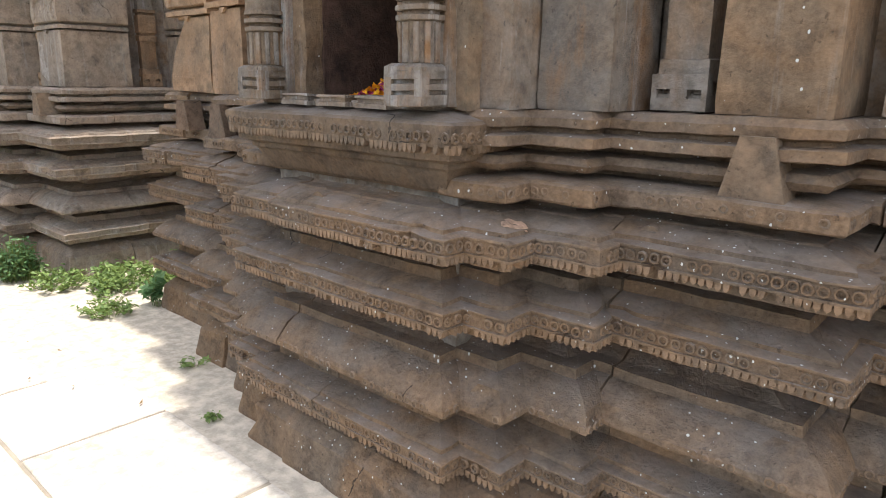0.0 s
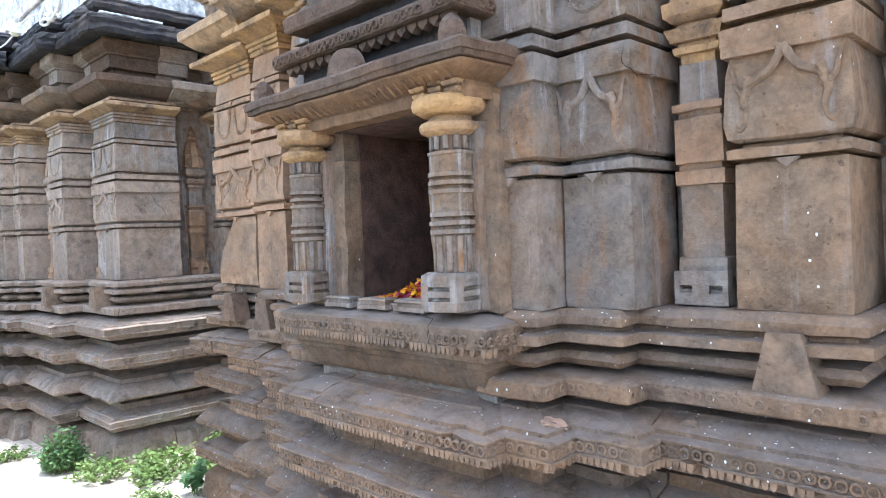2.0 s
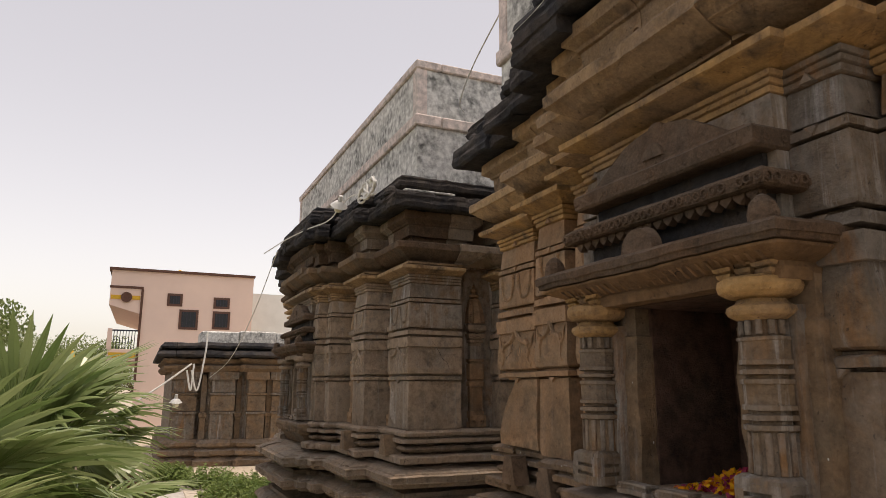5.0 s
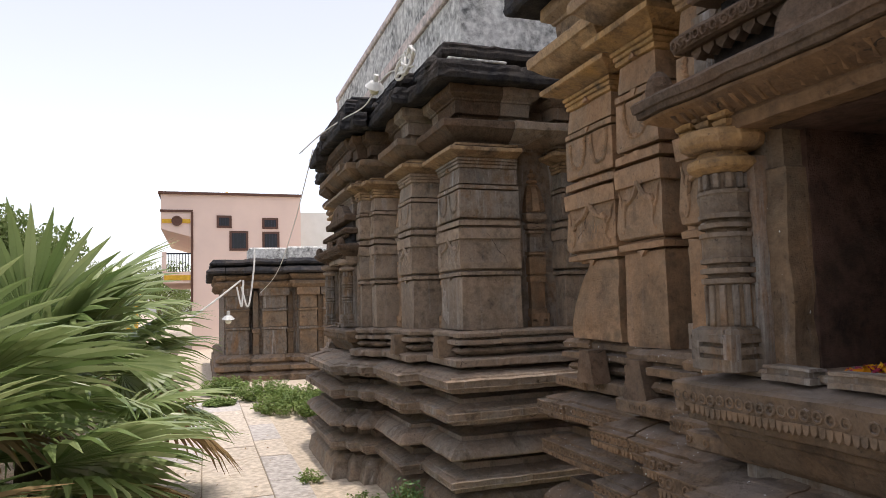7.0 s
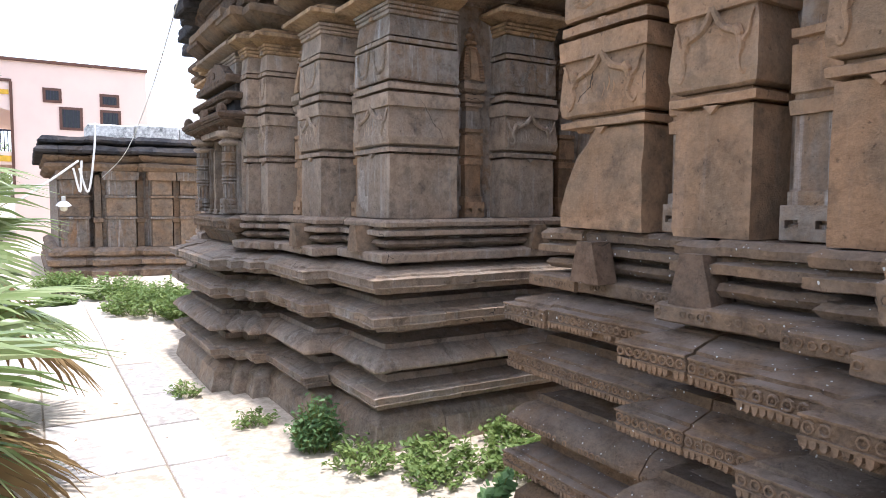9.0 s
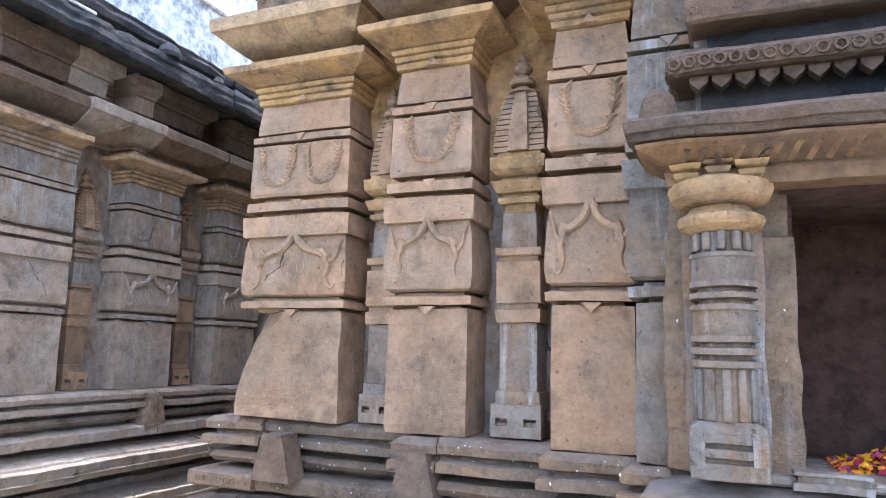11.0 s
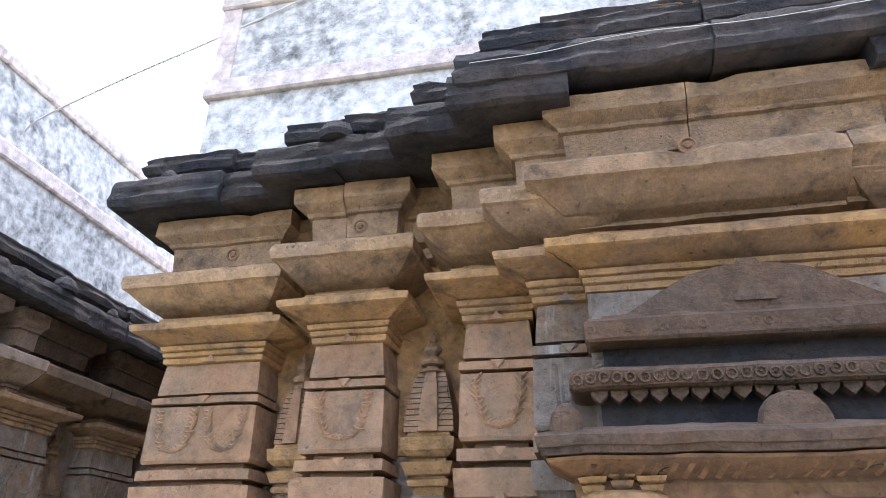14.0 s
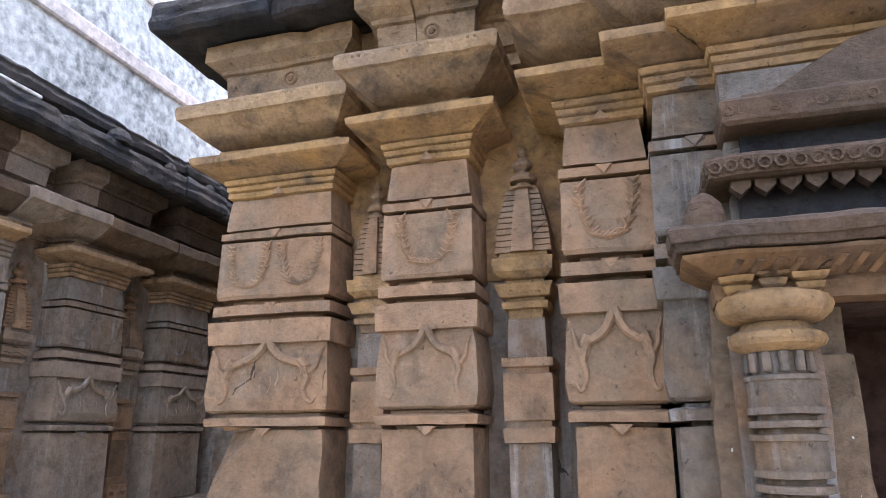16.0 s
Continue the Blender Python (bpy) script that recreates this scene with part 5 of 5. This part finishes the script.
# ---- leaf litter and dry grass ----
lq = random.Random(14)
bm = bmesh.new()
for i in range(150):
    x, y = lq.uniform(-10.5, -0.5), lq.choice((lq.uniform(-0.9, 0.3), lq.uniform(-0.8, 1.3), lq.uniform(-0.9, -0.3)))
    s = lq.uniform(0.010, 0.030)
    m = Matrix.Translation((x, y, 0.024)) @ Euler((lq.uniform(-0.3, 0.3), lq.uniform(-0.3, 0.3), lq.uniform(0, 6.3))).to_matrix().to_4x4()
    vs = [bm.verts.new(m @ Vector(p)) for p in ((-s, 0, 0.004), (0, -s * 0.4, 0), (s * 1.3, 0, 0.005), (0, s * 0.4, 0))]
    bm.faces.new(vs)
tagged(part("fallen_leaf", bm, LITTER), "scattered dry brown leaves on the paving", "leaves", "", "stuff")
tuft = bmesh.new()
for i in range(60):
    a, l = lq.uniform(0, 6.28), lq.uniform(0.05, 0.2)
    x0 = lq.gauss(0, 0.06)
    tube([(x0, 0, 0), (x0 + 0.4 * l * math.cos(a), 0.3 * l * math.sin(a), l * 0.5), (x0 + l * math.cos(a), 0.6 * l * math.sin(a), l * lq.uniform(0.3, 0.8))], 0.002, 3, tuft)
tg = part("dry_grass", tuft, LITTER)
tg.location = (-1.95, 1.62, 3.80)
tagged(tg, "tuft of dry straw grass growing on the eave", "grass", "", "stuff")


# ---- far shrine ----
far = holder("small_shrine", "small dark stone shrine with ribbed wall", "shrine", at=(-18.0, 2.4, 0.0))
fr = random.Random(4)
FAR_PATH = [(-3.0, 6), (-3.0, -0.2), (-2.2, -0.2), (-2.2, -0.45), (-1.3, -0.45), (-1.3, -0.65), (1.3, -0.65), (1.3, -0.45), (2.2, -0.45), (2.2, -0.2), (3.0, -0.2), (3.0, 6)]
part("core", box(-2.9, 2.9, 0.12, 6, -0.2, 2.75), GREY, far)
part("core", box(-1.2, 1.2, -0.46, 0.1, -0.2, 2.75), GREY, far)
part("core", box(-2.1, 2.1, -0.24, 0.11, -0.2, 2.74), GREY, far)
for prof, mat, nm in (([(-0.3, -0.2), (0.15, -0.2), (0.16, 0.12), (0.03, 0.2), (-0.3, 0.2)], BROWN, "plinth_course"), ([(-0.3, 0.2), (0.0, 0.2), (0.13, 0.25), (0.13, 0.34), (0.0, 0.40), (-0.3, 0.40)], BROWN, "plinth_course"),
                      ([(-0.3, 0.4), (0.0, 0.4), (0.10, 0.45), (0.10, 0.52), (0.0, 0.60), (-0.3, 0.60)], BROWN, "plinth_course"), ([(-0.3, 2.18), (0.03, 2.18), (0.12, 2.26), (0.12, 2.32), (0.0, 2.36), (-0.3, 2.36)], BROWN, "cornice_course"),
                      ([(-0.3, 2.36), (0.03, 2.36), (0.13, 2.45), (0.13, 2.49), (0.0, 2.52), (-0.3, 2.52)], BROWN, "frieze_course"), ([(-0.3, 2.52), (0.05, 2.52), (0.27, 2.53), (0.30, 2.58), (0.24, 2.66), (0.08, 2.70), (-0.3, 2.70)], DARK, "eave"), ([(-0.3, 2.70), (0.04, 2.70), (0.20, 2.74), (0.22, 2.79), (0.15, 2.87), (-0.3, 2.90)], DARK, "eave")):
    for piece in cut_path(FAR_PATH, 1.6, fr):
        part(nm, sweep(piece, prof, 0.12, 0.022, 4.0), mat, far)
for cx, w, yy in ((-2.6, 0.26, -0.17), (-1.75, 0.27, -0.42), (-0.98, 0.2, -0.62), (-0.35, 0.26, -0.62), (0.35, 0.26, -0.62), (0.98, 0.2, -0.62), (1.75, 0.27, -0.42), (2.6, 0.26, -0.17)):
    for z0, z1, gg in ((0.60, 1.18, 0.0), (1.19, 1.24, 0.03), (1.25, 1.62, 0.01), (1.63, 1.68, 0.03), (1.69, 2.0, 0.0), (2.0, 2.18, 0.07)):
        part("pilaster_block", stack(bmesh.new(), Matrix.Translation((cx, 0, 0)), w + gg, yy - gg, yy + 0.25, [(z0, 0), ((z0 + z1) / 2, 0.005), (z1, -0.004)], 0.008), COLUMN if fr.random() < 0.6 else BROWN, far)
for cx in (-2.18, -1.37, -0.68, 0.0, 0.68, 1.37, 2.18):
    part("slim_shaft", stack(bmesh.new(), Matrix.Translation((cx, 0, 0)), 0.06, -0.55 if abs(cx) < 1.3 else -0.33, 0.1, [(0.6, 0.01), (1.1, 0), (1.12, 0.03), (1.2, 0.03), (1.22, 0), (1.9, 0), (2.1, -0.02)], 0.006), BROWN, far)
for i in range(5):
    part("roof_block", box(-2.3 + i * 0.93, -2.3 + (i + 1) * 0.93 - 0.02, 0.15, 1.2, 2.86, 3.20 + 0.03 * (i % 2), 0.03), PLASTER, far)
far.matrix_world = pose(-18.0, 3.45, 0.0, 0, 0, 90)


# ---- cables and lamps ----
def cable(label, pts, r=0.006, mat=WIRE, name="cable"):
    return tagged(part(name, tube(bend(pts, 10), r, 6), mat), label, "cable", "cables strung over the temple")


def hanging_lamp(x, y, z, lean, label):
    base = holder("hanging_lamp", label, "lamp", group="lamps on the temples", at=(x, y, z))
    m = Matrix.Rotation(lean, 4, "Y")
    part("socket", lathe([(0.012, 0.09), (0.022, 0.085), (0.024, 0.03), (0.02, 0.02)], 10, m), CERAMIC, base)
    part("shade", lathe([(0.024, 0.03), (0.05, 0.015), (0.085, -0.025), (0.088, -0.028), (0.082, -0.026), (0.046, 0.010), (0.02, 0.022)], 16, m), CERAMIC, base, "white enamel shade")
    part("bulb", lathe([(0.012, 0.02), (0.03, -0.02), (0.045, -0.055), (0.038, -0.085), (0.015, -0.10)], 12, m), BULB, base, "unlit frosted bulb")
    return base


cq = random.Random(2)
coil = []
for i in range(46):
    a = i * 0.82
    r = 0.11 + 0.045 * math.sin(i * 1.7)
    coil.append((-5.98 + 0.13 * math.sin(i * 0.33) + r * math.cos(a), 1.66 + 0.02 * math.sin(i), 3.67 + r * 0.8 * math.sin(a)))
cable("tangled coil of white cable hung on the eave", coil, 0.012, WIRE, "cable_coil")
cable("white cable along the broken eave", [(-6.1, 1.68, 3.66), (-6.3, 1.62, 3.70), (-6.5, 1.57, 3.66), (-6.9, 1.53, 3.57), (-7.4, 1.42, 3.57), (-8.0, 1.30, 3.56), (-9.0, 1.2, 3.56)], 0.007)
hanging_lamp(-6.52, 1.54, 3.66, radians(40), "white lamp with shade and bulb fixed to the eave")
cable("thin white wire across the gap between the roofs", [(-3.45, 2.17, 5.05), (-4.2, 2.2, 4.78), (-5.0, 2.3, 4.62), (-5.7, 2.5, 4.60), (-6.05, 2.7, 4.66)], 0.006)
cable("sagging wire from one shrine to the next", [(-8.6, 1.30, 3.52), (-11.0, 1.36, 2.9), (-14.0, 1.40, 2.35), (-17.0, 1.3, 2.02)], 0.006)
for dy, dz, n in ((0.0, 0.9, 0), (0.25, 1.2, 1)):
    cable("white rope hanging on the small shrine", [(-17.0, 0.95 + dy, 3.1 if n else 2.35), (-16.95, 0.93 + dy, 2.6 if n else 2.0), (-16.95, 0.9 + dy * 0.6, 1.75), (-16.95, 0.8 + dy * 0.4, 2.2)], 0.022)
cable("white cable slanting down from the small shrine", [(-17.0, 0.9, 2.35), (-16.9, 0.4, 1.95), (-16.8, -0.2, 1.5)], 0.022)
hanging_lamp(-17.0, 0.62, 1.52, 0.2, "white lamp hanging on the small shrine").scale = (1.6, 1.6, 1.6)

cable("thin pale wire lying along the temple eave", [(-2.75, 1.42, 3.60), (-2.5, 1.40, 3.585), (-2.2, 1.385, 3.60), (-1.8, 1.39, 3.59), (-1.3, 1.385, 3.60), (-0.9, 1.45, 3.61)], 0.0012)
tagged(part("plank", box(-5.68, -5.60, 1.90, 2.40, 3.60, 3.62, 0.004), PLASTER), "pale weathered plank lying on the eave", "plank")

# ---- pink house ----
house = holder("apartment_house", "pink two-storey house with brown trim and yellow balcony", "house")
hx = -32.0
part("wall", box(hx - 10, hx, -0.4, 4.25, -0.1, 6.7), HOUSE_PINK, house)
part("wall", box(hx - 10, hx - 1.2, 4.25, 9.0, -0.1, 6.15), HOUSE_WHITE, house, "white painted side wing")
part("roof_edge", box(hx - 10, hx + 0.12, -1.75, 4.3, 6.70, 6.80), BROWN_PAINT, house)
part("wall", box(hx - 10, hx - 0.01, -1.65, -0.4, 5.95, 6.70), HOUSE_PINK, house)
bm = bmesh.new()
vs = [bm.verts.new(p) for p in ((hx - 10, -1.65, 5.2), (hx - 10, -0.42, 4.85), (hx, -0.42, 4.85), (hx, -1.65, 5.2), (hx - 10, -1.65, 5.94), (hx - 10, -0.42, 5.94), (hx, -0.42, 5.94), (hx, -1.65, 5.94))]
for f in ((0, 1, 2, 3), (4, 7, 6, 5), (0, 3, 7, 4), (2, 1, 5, 6), (0, 4, 5, 1), (3, 2, 6, 7)):
    bm.faces.new([vs[i] for i in f])
part("overhang", bm, HOUSE_PINK, house)
part("trim", box(hx, hx + 0.05, -1.68, -0.36, 5.92, 6.02), BROWN_PAINT, house)
part("trim", box(hx, hx + 0.05, -0.44, -0.34, 2.0, 5.92), BROWN_PAINT, house)
part("yellow_band", box(hx, hx + 0.04, -1.6, -0.46, 5.45, 5.62), YELLOW_PAINT, house)
part("medallion", lathe([(0.22, 0.0), (0.22, 0.05), (0.14, 0.05), (0.13, 0.03)], 16, Matrix.Translation((hx + 0.04, -1.0, 5.54)) @ Matrix.Rotation(radians(90), 4, "Y")), BROWN_PAINT, house)
part("balcony_slab", box(hx - 9, hx + 0.02, -1.55, -0.4, 2.85, 3.35, 0.02), HOUSE_PINK, house)
part("yellow_band", box(hx + 0.02, hx + 0.05, -1.5, -0.45, 2.98, 3.2), YELLOW_PAINT, house)
part("post", box(hx - 0.1, hx + 0.05, -1.6, -1.42, 3.35, 4.2), HOUSE_PINK, house)
part("rail", box(hx - 0.02, hx + 0.02, -1.42, -0.42, 4.10, 4.16), IRON, house)
for i in range(9):
    part("baluster", box(hx - 0.015, hx + 0.015, -1.36 + i * 0.115, -1.33 + i * 0.115, 3.35, 4.1), IRON, house)
for (a, b, c, d) in ((0.62, 1.25, 5.25, 5.80), (2.55, 3.25, 5.22, 5.72), (1.15, 1.95, 4.25, 5.12), (2.55, 3.3, 4.3, 5.10)):
    w = part("window", box(hx - 0.02, hx + 0.03, a, b, c, d), BROWN_PAINT, house, "brown window frame")
    part("pane", box(hx + 0.025, hx + 0.04, a + 0.1, b - 0.1, c + 0.1, d - 0.1), GLASS, w)
    for k in range(4):
        yy = a + 0.1 + (b - a - 0.2) * (k + 0.5) / 4
        part("bar", box(hx + 0.04, hx + 0.055, yy - 0.012, yy + 0.012, c + 0.1, d - 0.1), IRON, w)
tagged(part("roof_ornament", lathe([(0.5, 6.8), (0.42, 6.9), (0.2, 6.95), (0.1, 7.05), (0.02, 7.1)], 8, Matrix.Translation((hx - 1.5, 1.1, 0))), YELLOW_PAINT), "small yellow ornament on the house roof", "ornament")
dome = holder("temple_spire", "small yellow temple spire among the trees", "spire")
part("body", box(-45.3, -44.7, -4.2, -3.6, 0, 2.7), YELLOW_PAINT, dome)
part("tiers", lathe([(0.46, 2.7), (0.46, 2.9), (0.40, 2.93), (0.40, 3.1), (0.31, 3.14), (0.29, 3.32), (0.17, 3.36), (0.15, 3.55), (0.09, 3.58), (0.12, 3.66), (0.03, 3.8)], 12, Matrix.Translation((-45, -3.9, 0))), YELLOW_PAINT, dome)

# ---- trees ----
def tree(label, x, y, h, r, seed, n=2600):
    q = random.Random(seed)
    base = holder("tree", label, "tree", group="trees beyond the palms", at=(x, y, 0))
    tr = tube(bend([(0, 0, -0.2), (0.1, 0.1, h * 0.25), (-0.1, 0.0, h * 0.5), (0.1, 0.1, h * 0.75)], 4), h * 0.035, 8, None, None, 0.35)
    clumps = []
    for i in range(16):
        a, e = q.uniform(0, 6.28), q.uniform(-0.75, 1.2)
        d = r * q.uniform(0.45, 0.95)
        c = Vector((d * math.cos(a) * math.cos(e), d * math.sin(a) * math.cos(e), h * 0.52 + d * 0.8 * math.sin(e)))
        clumps.append((c, r * q.uniform(0.28, 0.45)))
        tube(bend([(0, 0, h * q.uniform(0.3, 0.5)), tuple(c * 0.5 + Vector((0, 0, h * 0.25))), tuple(c)], 4), h * 0.012, 5, tr, None, 0.3)
    part("trunk", tr, BARK, base)
    bm = bmesh.new()
    for i in range(n):
        c, cr = clumps[i % len(clumps)]
        v = Vector((q.gauss(0, 1), q.gauss(0, 1), q.gauss(0, 1))).normalized() * cr * q.random() ** 0.4
        s = r * 0.027 * q.uniform(0.6, 1.4)
        m = Matrix.Translation(c + v) @ Euler((q.uniform(0, 6), q.uniform(0, 6), q.uniform(0, 6))).to_matrix().to_4x4()
        vs = [bm.verts.new(m @ Vector(p)) for p in ((-s, 0, 0), (0, -s * 0.5, 0.1 * s), (s, 0, 0), (0, s * 0.5, 0.1 * s))]
        bm.faces.new(vs)
    part("crown", bm, TREE, base)


tree("broad leafy green tree beyond the palms", -26.5, -7.0, 5.5, 2.8, 1, 24000)
tree("broad leafy green tree beyond the palms", -24.0, -10.4, 5.4, 3.0, 2, 20000)
tree("distant rounded dark green tree", -52.0, -2.9, 5.0, 2.6, 3, 9000)
tree("distant rounded dark green tree", -62.0, -7.0, 5.6, 3.0, 4, 9000)
tree("distant rounded dark green tree", -46.0, -9.5, 5.0, 3.0, 5, 3000)
tree("distant rounded dark green tree", -56.0, -0.5, 3.6, 2.4, 6, 3000)


# ---- paving ----
pave = holder("pavement", "cream stone paving slabs along the temple", "pavement", "structure")
prnd = random.Random(5)
part("joint_bed", box(-14.0, 2.0, -0.90, 1.05, -0.02, 0.003), JOINT, pave)
part("joint_bed", box(-3.4, 2.0, 1.052, 1.33, -0.02, 0.003), JOINT, pave)
for y1, y0 in ((1.34, 0.70), (0.70, 0.08), (0.08, -0.54), (-0.54, -0.88)):
    x = 2.0 + prnd.uniform(0, 0.5)
    while x > -14.0:
        w = prnd.uniform(0.75, 1.25)
        top = 1.06 if y1 > 1.0 and x - w < -4.7 else y1   # bare sand at the foot of the neighbouring wing
        b = box(x - w + 0.011, x - 0.011, y0 + 0.006, top - 0.006, -0.03, 0.012 + prnd.uniform(-0.003, 0.003), 0.005)
        for v in b.verts:
            v.co = worn(v.co, 0.006, 3)
        part("slab", b, PAVING if prnd.random() < 0.6 else PAVING_GREY, pave)
        x -= w
